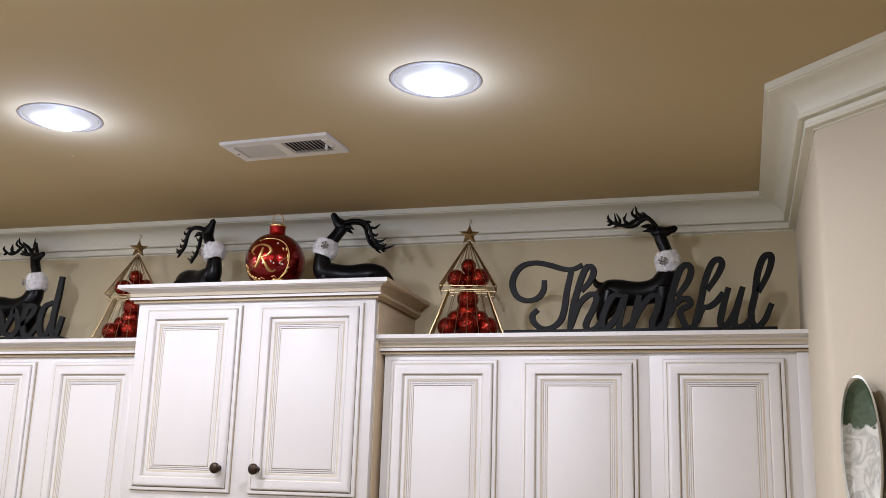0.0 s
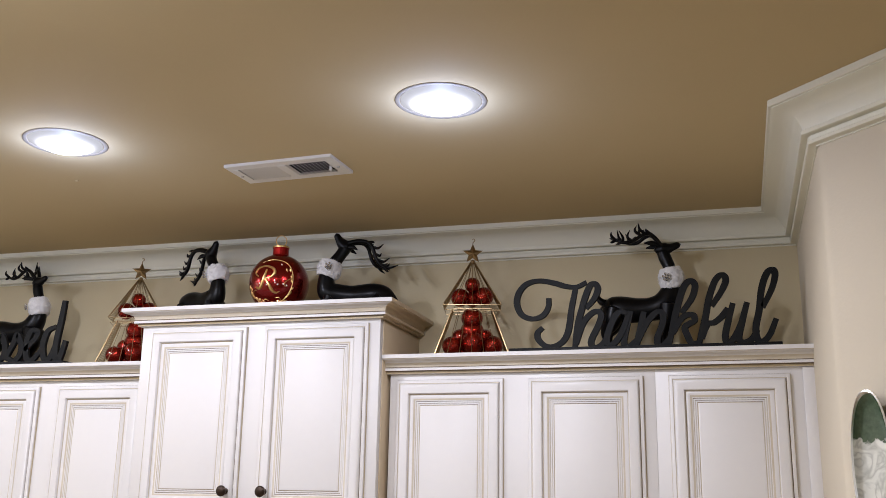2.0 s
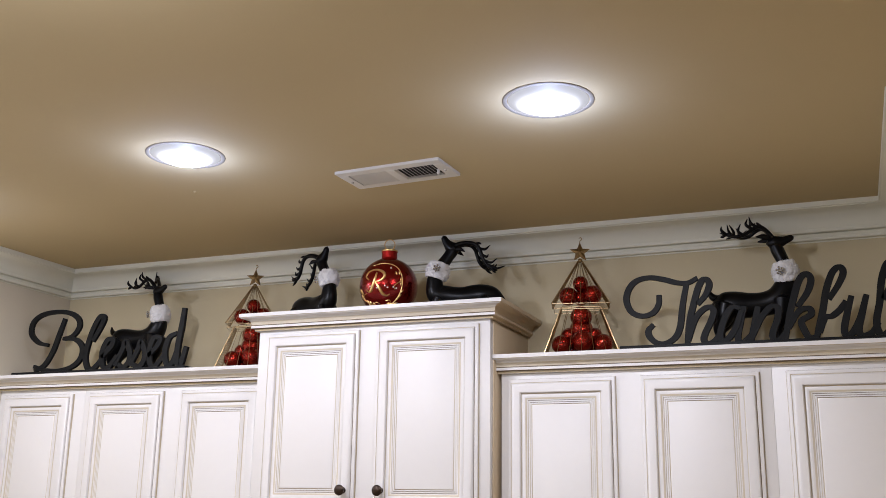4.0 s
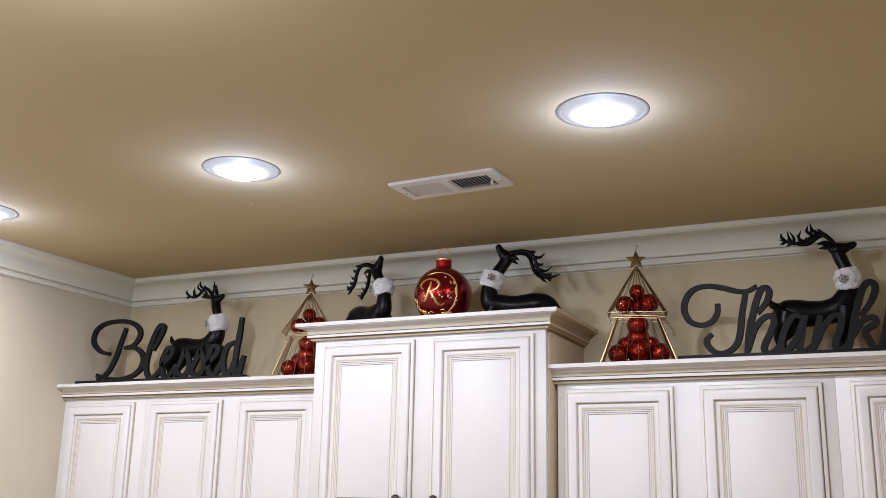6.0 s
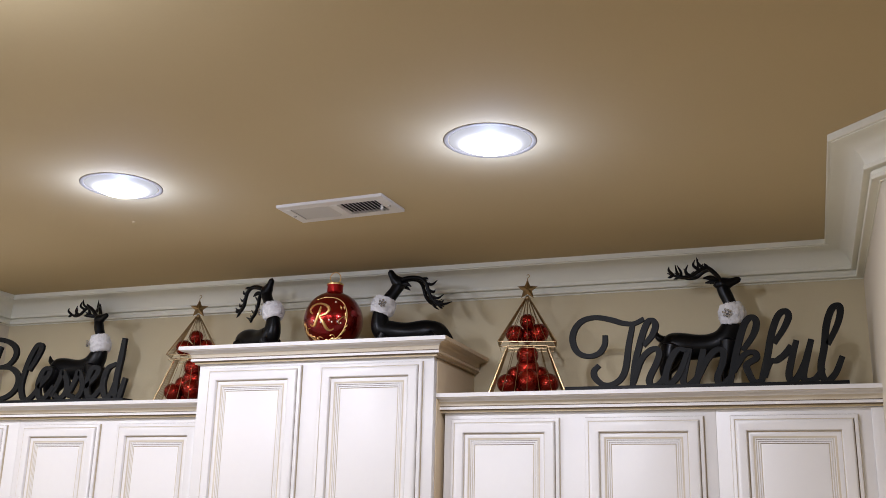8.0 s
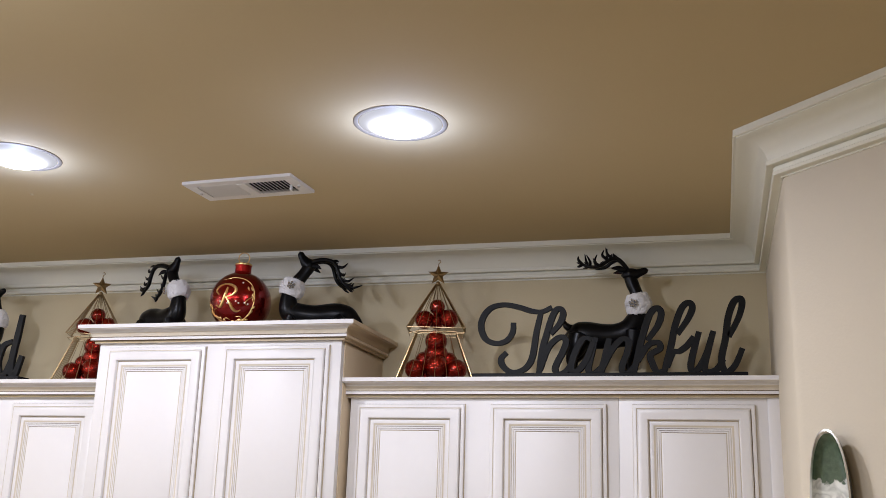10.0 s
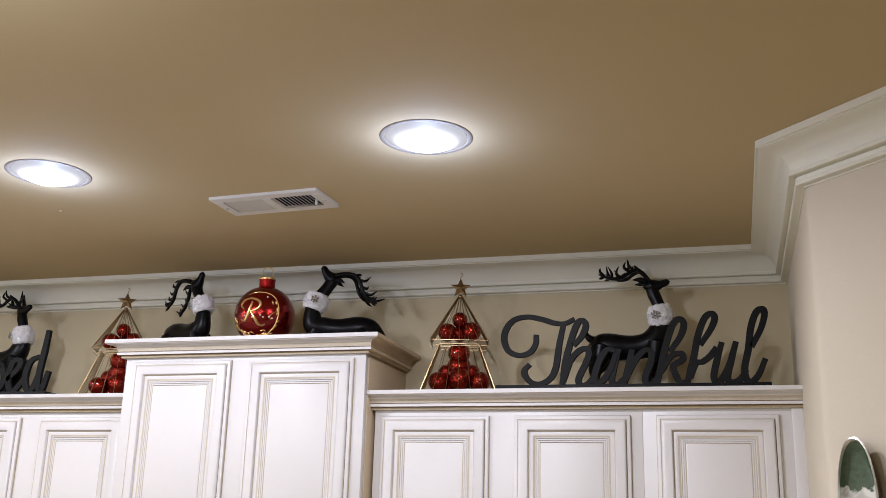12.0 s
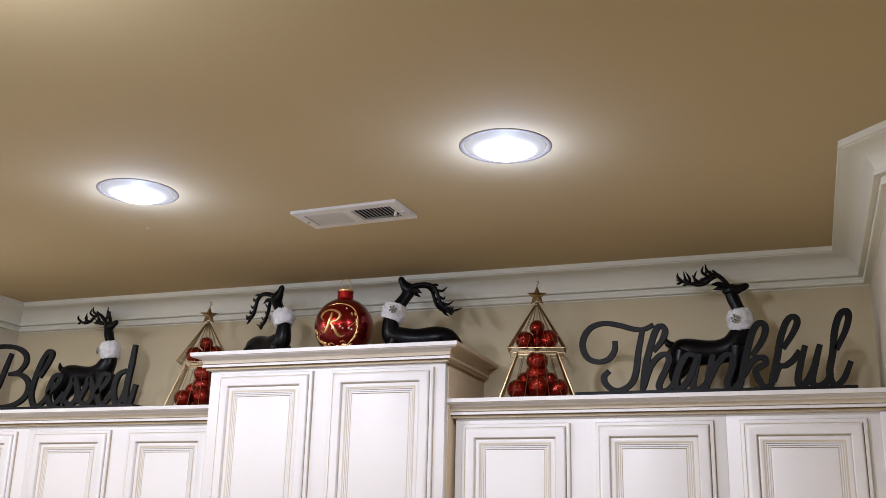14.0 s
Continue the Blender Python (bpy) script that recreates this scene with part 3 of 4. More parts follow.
def fur_collar(label, m, r, h, toward, seed):
    """A soft fur band about its own z, with a cluster of clear stones on the side that faces the given direction."""
    rng = random.Random(seed)
    collar = thing("fur_collar", label, "collar", "fur collars on the deer")
    collar.matrix_world = m
    bm = bmesh.new()
    core = [(r * 0.45, -h / 2 * 0.9), (r * 0.8, -h / 2), (r, -h * 0.25), (r * 1.05, 0), (r, h * 0.25), (r * 0.8, h / 2), (r * 0.45, h / 2 * 0.9), (r * 0.4, 0), (r * 0.45, -h / 2 * 0.9)]
    spun(bm, [tuple(q) for q in smooth_path(core, 3)], 36)
    for v in bm.verts:
        n = Vector((v.co.x, v.co.y, v.co.z * 0.6)).normalized()
        v.co += n * (noise.noise(v.co * 90 + Vector((seed, 0, 0))) * 0.006 + noise.noise(v.co * 260) * 0.0025)
    part("band", bm, FUR, collar, angle=180)
    verts, faces = [], []
    for i in range(2600):
        a, u = rng.uniform(0, 2 * math.pi), rng.uniform(-1, 1)
        rr, z = r * (1.03 - 0.28 * u * u), u * h / 2
        base = Vector((rr * math.cos(a), rr * math.sin(a), z))
        n = Vector((math.cos(a), math.sin(a), 0.9 * u)).normalized()
        d = (n + Vector([rng.uniform(-0.9, 0.9) for _ in range(3)])).normalized()
        side = d.cross(Vector((0.3, 0.2, 1))).normalized() * 0.0007
        k = len(verts)
        tip = base + d * rng.uniform(0.003, 0.0068)
        verts += [base - n * 0.002 - side, base - n * 0.002 + side, base - n * 0.002 + d.cross(side), tip]
        faces += [(k, k + 1, k + 3), (k + 1, k + 2, k + 3), (k + 2, k, k + 3)]
    me = bpy.data.meshes.new("fluff")
    me.from_pydata(verts, [], faces)
    me.materials.append(FUR)
    tagged(new("fluff", me), kind="stuff").parent = collar
    inv = m.to_3x3().inverted()
    out = inv @ Vector(toward)
    out.z *= 0.3
    out.normalize()
    across, up = out.cross(Vector((0, 0, 1))).normalized(), Vector((0, 0, 1))
    bm = bmesh.new()
    spots = [(0, 0, 0.0060)] + [(0.0090 * math.cos(q), 0.0090 * math.sin(q), 0.0042) for q in (0.4, 1.5, 2.7, 3.7, 4.7, 5.6)]
    for x, z, s in spots:
        c = out * (r * 1.06 + 0.0085) + across * x + up * z
        bmesh.ops.create_icosphere(bm, subdivisions=1, radius=s, matrix=Matrix.Translation(c))
    part("brooch", bm, CRYSTAL, collar, "clear rhinestone brooch", angle=1)
    return collar


CRYSTAL = material("crystal", (0.62, 0.63, 0.66), 0.08, 0.9, vary=0.05, bump=0.0)
LIE = lying_deer()
tall_deer = [((0.830, -0.13), 0, (-0.3, -1, 0), "black resin standing reindeer statue behind the longer word sign"), ((-1.320, -0.13), -18, (-0.8, -1, 0), "black resin standing reindeer statue behind the shorter word sign")]
for (x, y), head, brooch, words in tall_deer:
    ob = tagged(new("deer_statue", standing_deer(head)), words, "statue", "reindeer statues")
    ob.matrix_world = pose(x, y, LOW_TOP + 0.0005)
    fur_collar("fluffy white fur collar with rhinestone brooch on a standing deer", pose(x + 0.015, y, LOW_TOP + 0.229, 0, -10), 0.0345, 0.060, brooch, 3)
ob = tagged(new("deer_statue", LIE), "black resin lying reindeer statue with antlers swept back", "statue", "reindeer statues")
ob.matrix_world = pose(-0.206, -0.235, MID_TOP + 0.0005, 0, 0, 25)
fur_collar("fluffy white fur collar with rhinestone brooch on a lying deer", pose(-0.181, -0.224, MID_TOP + 0.134, 0, 18, 25), 0.0355, 0.052, (0.35, -1, 0), 5)
ob = tagged(new("deer_statue", LIE), "black resin lying reindeer statue beside the red ornament", "statue", "reindeer statues")
ob.matrix_world = pose(-0.545, -0.235, MID_TOP + 0.0005, 0, 0, 152)
fur_collar("fluffy white fur collar on a lying deer beside the ornament", pose(-0.566, -0.225, MID_TOP + 0.136, 0, 18, 152), 0.0330, 0.052, (-0.8, -0.6, 0), 7)


def stroke(bm, points, width, lift, ends=(0.8, 0.8)):
    """A flat cut-out stroke in the xz plane along points in millimetres; lift sets it apart from its neighbours."""
    line = smooth_path([(x / 1000, z / 1000) for x, z in points], 7)
    front, back = -0.0045 - lift, 0.0045 + lift
    rows, n = [], len(line)
    for i, q in enumerate(line):
        a, b = line[max(0, i - 1)], line[min(n - 1, i + 1)]
        t = Vector(b - a).normalized()
        side = Vector((-t.y, t.x))
        u = i / (n - 1)
        down = abs(t.y)
        w = width * (0.72 + 0.28 * down) / 2
        w *= ends[0] + (1 - ends[0]) * min(1, u * 5)
        w *= ends[1] + (1 - ends[1]) * min(1, (1 - u) * 5)
        rows.append([bm.verts.new((q[0] + side.x * w * k, y, q[1] + side.y * w * k)) for k, y in ((1, back), (1, front + 0.0008), (0.92, front), (-0.92, front), (-1, front + 0.0008), (-1, back))])
    for a, b in zip(rows, rows[1:]):
        for k in range(6):
            bm.faces.new((a[k], b[k], b[(k + 1) % 6], a[(k + 1) % 6]))
    bm.faces.new(rows[0])
    bm.faces.new(rows[-1])
    return bm


def word_sign(label, at, span, letters, width):
    sign = thing("word_sign", label, "sign", "script word signs", at=at)
    part("base", box(bmesh.new(), span[0], -0.028, 0.0, span[1], 0.028, 0.019, 0.002), SIGN_BLACK, sign)
    for i, (letter_strokes) in enumerate(letters):
        bm = bmesh.new()
        for j, pts in enumerate(letter_strokes):
            stroke(bm, pts, width, 0.0004 * ((i * 2 + j) % 5))
        part("letter", bm, SIGN_BLACK, sign)
    return sign


THANKFUL = [
    [[(133, 164), (131, 137), (115, 114), (85, 106), (54, 119), (40, 153), (48, 186), (71, 209), (107, 216), (148, 208), (185, 196), (215, 194), (242, 206)], [(212, 198), (198, 133), (189, 73), (175, 42), (150, 26), (123, 27), (103, 45), (100, 64), (115, 80)]],
    [[(238, 130), (262, 157), (273, 184), (267, 199), (254, 198), (241, 174), (226, 126), (213, 78), (205, 16)], [(209, 30), (230, 88), (252, 114), (272, 121), (281, 107), (272, 80), (256, 49), (251, 30), (262, 19), (282, 28), (304, 60)]],
    [[(354, 112), (331, 116), (311, 89), (296, 47), (299, 26), (316, 30), (338, 61), (356, 108)], [(363, 118), (347, 61), (342, 29), (356, 19), (380, 40)]],
    [[(399, 115), (388, 69), (374, 16)], [(377, 28), (406, 84), (433, 112), (450, 106), (447, 77), (433, 41), (435, 22), (450, 22), (471, 46)]],
    [[(500, 108), (529, 149), (539, 183), (526, 197), (508, 179), (490, 127), (476, 75), (462, 16)], [(474, 52), (502, 95), (528, 102), (533, 86), (508, 69), (513, 45), (525, 24), (548, 27)]],
    [[(580, 124), (608, 165), (621, 196), (611, 210), (593, 195), (575, 149), (562, 92), (549, 46), (541, 16)], [(551, 36), (566, 74), (585, 79), (606, 95), (622, 117)]],
    [[(636, 130), (622, 84), (612, 43), (616, 25), (632, 32), (654, 72), (671, 127)], [(673, 131), (658, 82), (647, 36), (657, 23), (679, 30), (696, 56)]],
    [[(712, 116), (738, 165), (749, 203), (743, 218), (727, 207), (712, 166), (703, 110), (692, 64), (693, 34), (706, 23), (726, 42), (745, 84)]],
]
BLESSED = [
    [[(200, 213), (179, 151), (160, 96), (127, 46), (82, 26)], [(136, 118), (87, 130), (49, 164), (52, 206), (90, 232), (153, 240), (217, 233), (260, 210), (269, 178), (243, 147), (203, 139)], [(200, 139), (257, 134), (292, 105), (289, 64), (253, 35), (193, 23), (129, 28), (78, 42)]],
    [[(338, 124), (366, 170), (379, 204), (362, 212), (339, 178), (320, 124), (311, 70), (325, 29), (350, 25), (381, 54), (407, 104)]],
    [[(385, 63), (422, 100), (429, 125), (404, 124), (385, 81), (393, 34), (418, 27), (453, 68)]],
    [[(445, 31), (474, 91), (485, 116), (506, 77), (504, 44), (482, 25), (459, 37)]],
    [[(512, 29), (541, 89), (551, 114), (571, 76), (568, 43), (546, 24), (524, 35)]],
    [[(585, 60), (622, 97), (629, 121), (604, 123), (589, 80), (597, 34), (621, 27), (655, 68)]],
    [[(700, 136), (668, 120), (655, 71), (667, 29), (688, 32), (706, 76), (713, 126)], [(723, 222), (716, 154), (707, 89), (708, 37), (724, 26), (742, 88)]],
]
word_sign("matte black wooden script sign reading Thankful on the cabinets", (0.374, -0.24, LOW_TOP + 0.0005), (0.022, 0.756), THANKFUL, 0.0185)
word_sign("matte black wooden script sign reading Blessed on the cabinets", (-1.838, -0.24, LOW_TOP + 0.0005), (0.0, 0.760), BLESSED, 0.0215)


# ---- large red ornament ----
def ornament(x, y, z, r):
    orn = thing("christmas_ornament", "large glossy red ball ornament with gold monogram and scrolls", "ornament", at=(x, y, z))
    c = Vector((0, 0, r))
    bm = bmesh.new()
    spun(bm, [(r * math.sin(math.pi * i / 32), r - r * math.cos(math.pi * i / 32)) for i in range(33)], 64)
    part("ball", bm, RED_GLASS, orn, angle=180)
    cap = bmesh.new()
    spun(cap, [(0.0275, 0.0), (0.0265, 0.003), (0.0245, 0.005), (0.024, 0.024), (0.0255, 0.027), (0.0255, 0.031), (0.023, 0.033), (0.0, 0.0345)], 40, (0, 0, 2 * r - 0.0055))
    for v in cap.verts:
        q = math.atan2(v.co.y, v.co.x)
        s = 1 + 0.02 * math.cos(20 * q)
        v.co.x, v.co.y = v.co.x * s, v.co.y * s
    part("cap", cap, RED_METAL, orn, "red metal cap with a golden top")
    lid = spun(bmesh.new(), [(0.0262, 0.0268), (0.0266, 0.031), (0.023, 0.0338), (0.008, 0.0352), (0.0, 0.0354)], 40, (0, 0, 2 * r - 0.0055))
    part("cap_top", lid, GOLD, orn, "golden cap top")
    ring = bmesh.new()
    top = 2 * r + 0.028
    loop = [(0.0165 * math.cos(q), 0, top + 0.018 + 0.0175 * math.sin(q), 0.0016) for q in np.linspace(-1.9, 2 * math.pi - 1.2, 20)]
    tube(ring, loop, 6, 2)
    bmesh.ops.transform(ring, matrix=pose(0, 0, 0, 0, 0, 20), verts=ring.verts)
    part("ring", ring, GOLD, orn, "thin gold hanging ring")
    toward = Vector((1.36, -2.75, -0.55)).normalized()
    right = Vector((0, 0, 1)).cross(toward).normalized()
    up = toward.cross(right)

    def on_ball(u, v, lift=1.004):
        w = math.sqrt(max(0.02, 1 - u * u - v * v))
        return c + (right * u + up * v + toward * w).normalized() * r * lift

    def painted(name, lines, label, thick=0.95):
        bm = bmesh.new()
        for pts in lines:
            tube(bm, [(*on_ball(u, v, 1.0), w * r * thick) for u, v, w in pts], 6, 5)
        part(name, bm, GOLD, orn, label)

    painted("monogram", [
        [(-0.42, 0.44, 0.030), (-0.49, 0.18, 0.045), (-0.59, -0.14, 0.050), (-0.66, -0.20, 0.03), (-0.74, -0.15, 0.022)],
        [(-0.68, 0.20, 0.02), (-0.76, 0.30, 0.028), (-0.68, 0.46, 0.028), (-0.45, 0.55, 0.03), (-0.22, 0.48, 0.042), (-0.16, 0.34, 0.044), (-0.28, 0.20, 0.03), (-0.47, 0.13, 0.022)],
        [(-0.46, 0.13, 0.024), (-0.34, -0.04, 0.044), (-0.22, -0.24, 0.046), (-0.09, -0.31, 0.03), (0.02, -0.26, 0.016)],
    ], "gold letter R", 1.15)
    painted("scroll", [
        [(-0.55, 0.68, 0.008), (-0.25, 0.77, 0.016), (0.08, 0.74, 0.016), (0.30, 0.60, 0.018), (0.42, 0.34, 0.02), (0.43, 0.02, 0.02), (0.32, -0.32, 0.022), (0.10, -0.58, 0.024), (-0.20, -0.70, 0.026), (-0.52, -0.66, 0.026), (-0.78, -0.46, 0.022), (-0.92, -0.2, 0.012)],
        [(0.42, 0.20, 0.012), (0.28, 0.12, 0.018), (0.16, 0.0, 0.016), (0.20, -0.10, 0.012)],
        [(0.10, -0.58, 0.010), (0.02, -0.46, 0.016), (-0.10, -0.48, 0.010)],
        [(-0.52, -0.66, 0.010), (-0.42, -0.54, 0.018), (-0.30, -0.58, 0.010)],
        [(-0.78, -0.46, 0.010), (-0.80, -0.30, 0.018), (-0.72, -0.26, 0.010)],
    ], "gold painted scroll")
    rng = random.Random(4)
    for i in range(44):
        q = rng.uniform(-3.1, 0.9) if i % 2 else rng.uniform(-2.9, -1.0)
        u, v = -0.25 + 0.68 * math.cos(q) + rng.uniform(-0.05, 0.05), 0.02 + 0.70 * math.sin(q) + rng.uniform(-0.05, 0.05)
        if u * u + v * v > 0.9:
            continue
        du, dv = 0.07 * math.cos(q + 1.2), 0.07 * math.sin(q + 1.2)
        painted("leaf", [[(u - du, v - dv, 0.006), (u, v, 0.036), (u + du, v + dv, 0.006)]], "")
    for u, v in ((-0.63, -0.02), (-0.40, -0.06), (-0.14, 0.02), (0.14, -0.02), (0.24, -0.06), (0.05, 0.62), (-0.05, -0.04)):
        bm = bmesh.new()
        bmesh.ops.create_icosphere(bm, subdivisions=2, radius=0.0028, matrix=Matrix.Translation(on_ball(u, v, 1.0)))
        part("bead", bm, PEARL, orn, "tiny pale bead")


RED_METAL = material("red_metal", (0.32, 0.009, 0.006), 0.42, 0.8, vary=0.2)
PEARL = material("pearl", (0.85, 0.80, 0.72), 0.3)
ornament(-0.346, -0.23, MID_TOP + 0.0005, 0.093)


# ---- wire trees ----
TREE_DEPTH = 0.48


def square_at(h, z):
    return [Vector((h * sx, h * sy * TREE_DEPTH, z)) for sx, sy in ((-1, -1), (1, -1), (1, 1), (-1, 1))]


def wire(bm, a, b, r=0.0011, n=6):
    return tube(bm, [(*a, r), (*((a + b) / 2), r), (*b, r)], n, 1)


def wire_tree():
    tree = thing("wire_tree", "gold wire tree filled with glossy red balls under a star", "wire tree", "gold wire trees")
    tiers = [(0.0, 0.114, 0.157, 0.058), (0.164, 0.086, 0.304, 0.006)]
    def rod(name, p, q, r, n=6):
        part(name, wire(bmesh.new(), p, q, r, n), TREE_GOLD, tree)

    for z0, h0, z1, h1 in tiers:
        low, high = square_at(h0, z0 + 0.002), square_at(h1, z1)
        for i in range(4):
            j = (i + 1) % 4
            rod("rod", low[i], low[j], 0.0012)
            rod("rod", high[i], high[j], 0.0012)
            rod("rod", low[i], high[i], 0.0021)
            if z0 > 0:
                drop = Vector((0, 0, -0.0045))
                rod("rod", low[i] * 0.93 + drop, low[j] * 0.93 + drop, 0.0009)
            for u in (1 / 6, 2 / 6, 3 / 6, 4 / 6, 5 / 6):
                rod("wire", low[i].lerp(low[j], u), high[i].lerp(high[j], u), 0.0010, 5)
    bm = bmesh.new()
    star = []
    for i in range(10):
        q, r = math.pi / 2 + i * math.pi / 5, 0.0325 if i % 2 == 0 else 0.0140
        star.append(bm.verts.new((r * math.cos(q), 0, 0.332 + r * math.sin(q))))
    for y in (-0.007, 0.007):
        hub = bm.verts.new((0, y, 0.332))
        for i in range(10):
            bm.faces.new((star[i], star[(i + 1) % 10], hub))
    part("star", bm, TREE_GOLD, tree, "faceted gold star", angle=5)
    bm = bmesh.new()
    tube(bm, [(0.0, 0, 0.360, 0.0014), (0.001, 0, 0.368, 0.0014), (0.006, 0, 0.373, 0.0014), (0.003, 0, 0.379, 0.0014), (-0.002, 0, 0.376, 0.001)], 6, 4)
    part("hook", bm, TREE_GOLD, tree)
    part("finial", ball(bmesh.new(), (0, 0, 0.306), 0.007, 12), TREE_GOLD, tree)
    balls = [(0.0, 0.0, 0.234, 0.0235), (-0.037, 0.0, 0.195, 0.028), (0.035, 0.0, 0.199, 0.029), (0.0, 0.05, 0.196, 0.025), (0.0, 0.0, 0.132, 0.033),
             (-0.060, -0.02, 0.046, 0.029), (0.003, -0.025, 0.056, 0.034), (0.063, -0.02, 0.048, 0.030), (-0.030, 0.07, 0.030, 0.029), (0.034, 0.07, 0.030, 0.029), (0.0, 0.03, 0.094, 0.036), (-0.036, 0.06, 0.078, 0.026), (0.038, 0.06, 0.078, 0.026)]
    for x, y, z, r in balls:
        part("bauble", ball(bmesh.new(), (x, y * TREE_DEPTH, z), r, 28), BAUBLE, tree, "", 180)
    return tree


BAUBLE = crackle_glass("bauble_glass", (0.06, 0.0014, 0.0013), (0.55, 0.026, 0.010), 170)
TREE_GOLD = material("tree_gold", (0.33, 0.235, 0.12), 0.32, 1.0, vary=0.2, grain=60)
tree = wire_tree()
tree.matrix_world = pose(0.256, -0.145, LOW_TOP + 0.0005, 0, 0, 14)
copy_thing(tree, pose(-0.900, -0.145, LOW_TOP + 0.0005, 0, 0, 24))


# ---- hanging dish on the angled wall ----
def wall_dish():
    dish = thing("wall_dish", "long oval silver-rimmed dish with green glaze hung on wall", "decorative dish")
    s = 0.5 ** 0.5
    dish.matrix_world = Matrix(((s, -s, 0, 1.2610), (-s, -s, 0, -0.9260), (0, 0, -1, 1.9765), (0, 0, 0, 1))) @ Matrix.Diagonal((1, 1, -1, 1))
    a, b, n = 0.140, 0.0445, 72

    def bowl(steps):
        """Blunt oval rings of (scale, distance off the wall)."""
        bm = bmesh.new()
        rings = []
        for f, out in steps:
            ring = []
            for i in range(n):
                c, d = math.cos(2 * math.pi * i / n), math.sin(2 * math.pi * i / n)
                ring.append(bm.verts.new((f * b * math.copysign(abs(c) ** 0.88, c), out, f * a * math.copysign(abs(d) ** 0.94, d))))
            rings.append(ring)
        for p, q in zip(rings, rings[1:]):
            for i in range(n):
                bm.faces.new((p[i], p[(i + 1) % n], q[(i + 1) % n], q[i]))
        return bm, rings

    # The underside's dark colour paints the shadow seen beside the rim.
    bm, rings = bowl([(0.70, 0.003), (0.82, 0.008), (0.93, 0.016), (0.985, 0.0235)])
    bm.faces.new(rings[0])
    part("back", bm, EDGE_SHADE, dish, "underside darkened for the shadow beside the rim")
    bm, rings = bowl([(0.985, 0.0237), (1.0, 0.0255), (1.0, 0.0285), (0.975, 0.0295), (0.955, 0.0275), (0.945, 0.0245)])
    part("rim", bm, SILVER, dish, "polished silver rim")
    bm, rings = bowl([(0.946, 0.0248), (0.88, 0.0185), (0.7, 0.0135), (0.45, 0.011), (0.2, 0.010)])
    bm.faces.new(rings[-1])
    part("face", bm, DISH_GLAZE, dish, "green over silvery white glaze")


EDGE_SHADE = material("edge_shade", (0.10, 0.095, 0.085), 0.4, 0.8, vary=0.2)
SILVER = material("silver", (0.90, 0.90, 0.89), 0.28, 1.0, vary=0.08, bump=0.0)


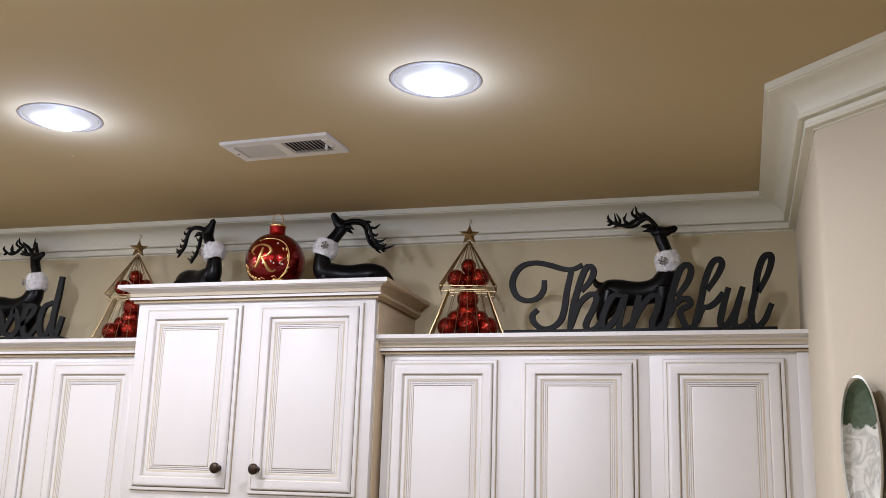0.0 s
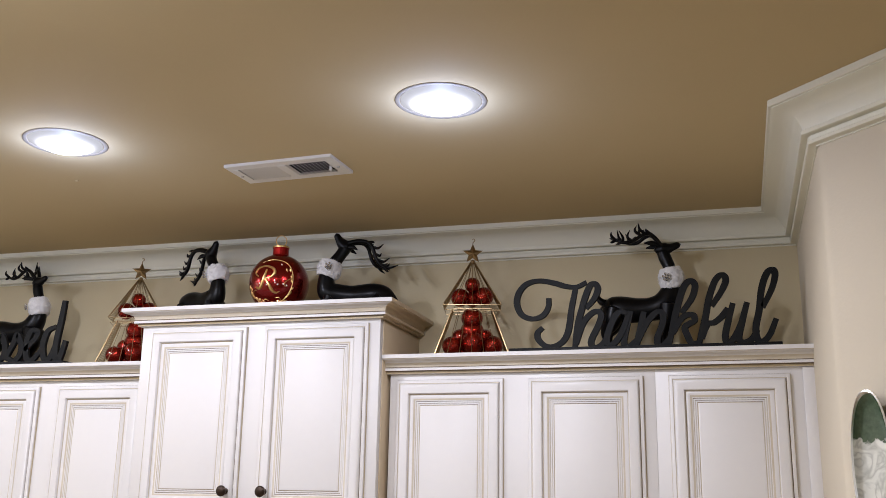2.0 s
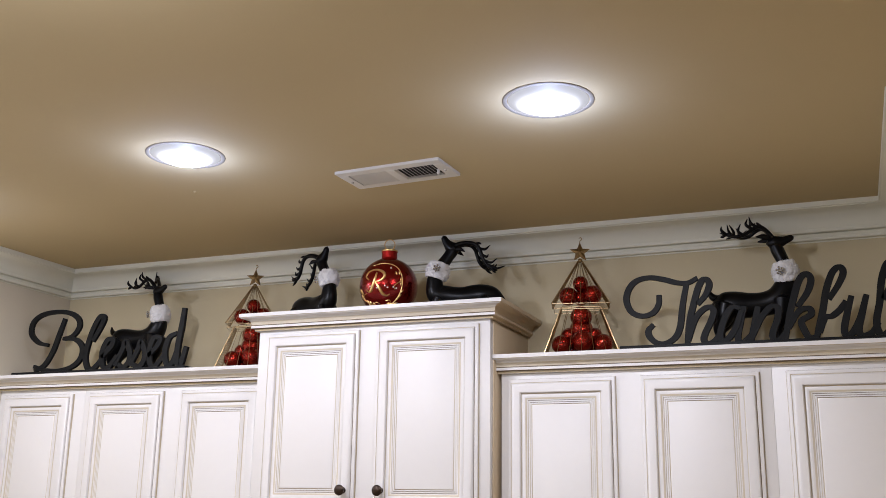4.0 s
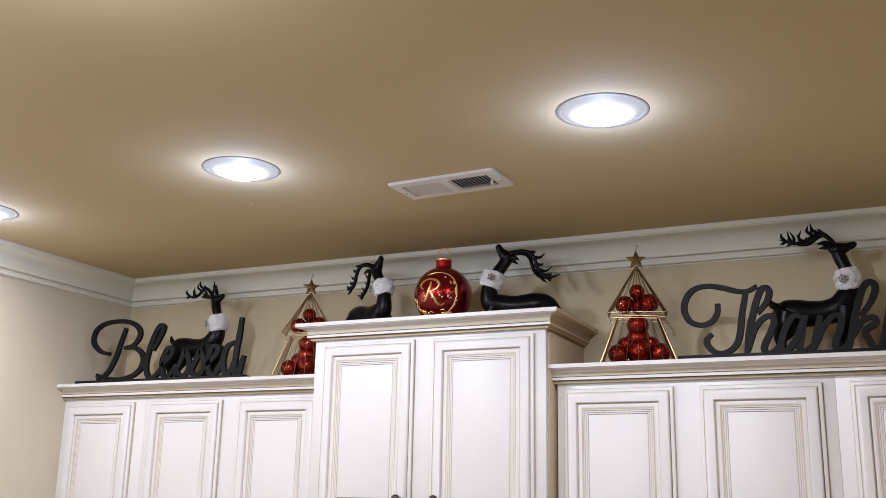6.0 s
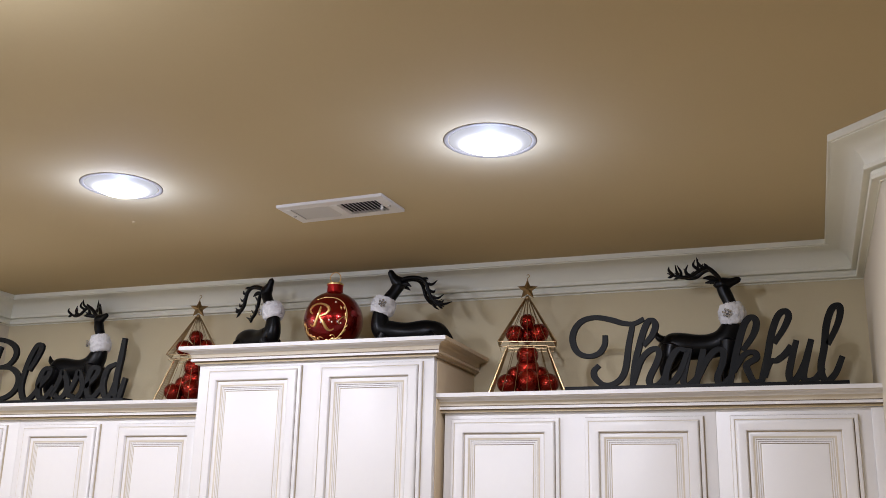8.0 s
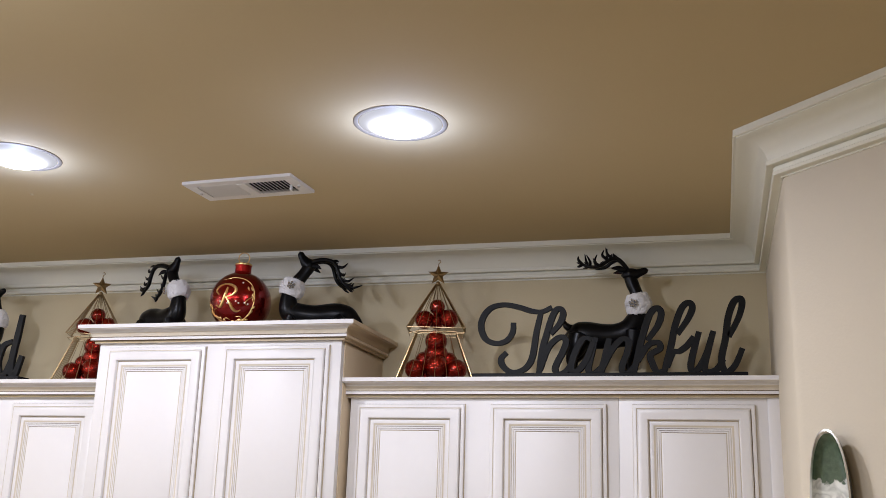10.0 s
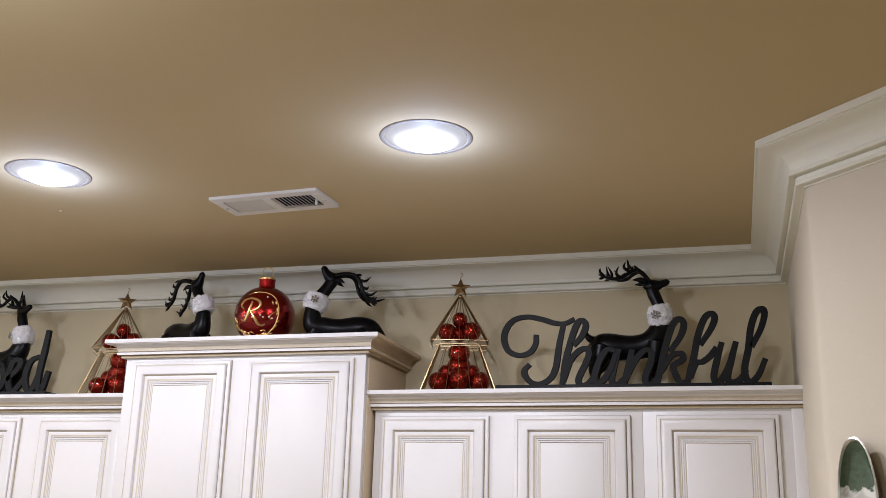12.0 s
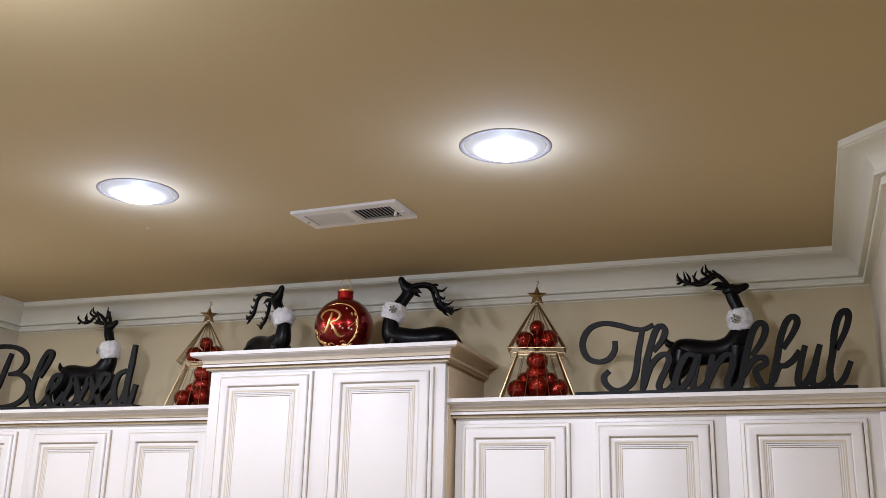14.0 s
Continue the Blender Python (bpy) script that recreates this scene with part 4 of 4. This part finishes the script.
def dish_glaze():
    m = bpy.data.materials.new("dish_glaze")
    m.use_nodes = True
    nt, bsdf = m.node_tree, m.node_tree.nodes["Principled BSDF"]
    where = nt.nodes.new("ShaderNodeTexCoord").outputs["Object"]
    split = nt.nodes.new("ShaderNodeSeparateXYZ")
    nt.links.new(where, split.inputs[0])
    n1 = nt.nodes.new("ShaderNodeTexNoise")
    n1.inputs["Scale"].default_value, n1.inputs["Detail"].default_value = 45, 3
    nt.links.new(where, n1.inputs["Vector"])
    edge = nt.nodes.new("ShaderNodeMath")
    edge.operation = "MULTIPLY_ADD"
    edge.inputs[1].default_value, edge.inputs[2].default_value = 0.060, -0.030
    nt.links.new(n1.outputs["Fac"], edge.inputs[0])
    height = nt.nodes.new("ShaderNodeMath")
    height.operation = "ADD"
    nt.links.new(split.outputs["Z"], height.inputs[0])
    nt.links.new(edge.outputs[0], height.inputs[1])
    ramp = nt.nodes.new("ShaderNodeMapRange")
    ramp.inputs["From Min"].default_value, ramp.inputs["From Max"].default_value = 0.040, 0.045
    nt.links.new(height.outputs[0], ramp.inputs[0])
    mott = nt.nodes.new("ShaderNodeTexNoise")
    mott.inputs["Scale"].default_value, mott.inputs["Detail"].default_value = 90, 5
    nt.links.new(where, mott.inputs["Vector"])
    warp = nt.nodes.new("ShaderNodeTexNoise")
    warp.inputs["Scale"].default_value, warp.inputs["Detail"].default_value, warp.inputs["Distortion"].default_value = 22, 2, 1.6
    nt.links.new(where, warp.inputs["Vector"])
    near = nt.nodes.new("ShaderNodeMath")
    near.operation = "SUBTRACT"
    near.inputs[1].default_value = 0.5
    nt.links.new(warp.outputs["Fac"], near.inputs[0])
    size = nt.nodes.new("ShaderNodeMath")
    size.operation = "ABSOLUTE"
    nt.links.new(near.outputs[0], size.inputs[0])
    vein = nt.nodes.new("ShaderNodeMapRange")
    vein.inputs["From Max"].default_value = 0.11
    vein.inputs["To Min"].default_value = 0.15
    nt.links.new(size.outputs[0], vein.inputs[0])
    pale, green, mix = (nt.nodes.new("ShaderNodeMix") for _ in range(3))
    for node, lo, hi in ((pale, (0.40, 0.41, 0.37, 1), (0.66, 0.67, 0.61, 1)), (green, (0.012, 0.036, 0.020, 1), (0.085, 0.135, 0.080, 1))):
        node.data_type = "RGBA"
        node.inputs["A"].default_value, node.inputs["B"].default_value = lo, hi
        nt.links.new((vein.outputs[0] if node == pale else mott.outputs["Fac"]), node.inputs["Factor"])
    mix.data_type = "RGBA"
    nt.links.new(ramp.outputs[0], mix.inputs["Factor"])
    nt.links.new(pale.outputs["Result"], mix.inputs["A"])
    nt.links.new(green.outputs["Result"], mix.inputs["B"])
    nt.links.new(mix.outputs["Result"], bsdf.inputs["Base Color"])
    bsdf.inputs["Roughness"].default_value = 0.12
    bsdf.inputs["Coat Weight"].default_value = 0.6
    bump = nt.nodes.new("ShaderNodeBump")
    bump.inputs["Distance"].default_value = 0.002
    nt.links.new(n1.outputs["Fac"], bump.inputs["Height"])
    nt.links.new(bump.outputs[0], bsdf.inputs["Normal"])
    return m


DISH_GLAZE = dish_glaze()
wall_dish()


# ---- boards on top of the cabinets ----
def top_board(x0, x1, face, top, label):
    tagged(part("top_board", box(bmesh.new(), x0, face + 0.021, top - 0.018, x1, -0.002, top - 0.0005), BARE_WOOD), label, "board", "", "structure")


top_board(MID_X1 + 0.002, CX - 0.002, SIDE_FACE, LOW_TOP, "bare tan wooden board on the cabinet tops")
top_board(WEST + 0.002, MID_X0 - 0.002, SIDE_FACE, LOW_TOP, "bare tan wooden board on the corner cabinet tops")
top_board(MID_X0 + 0.021, MID_X1 - 0.021, MID_FACE, MID_TOP, "bare tan wooden board on the raised cabinet")
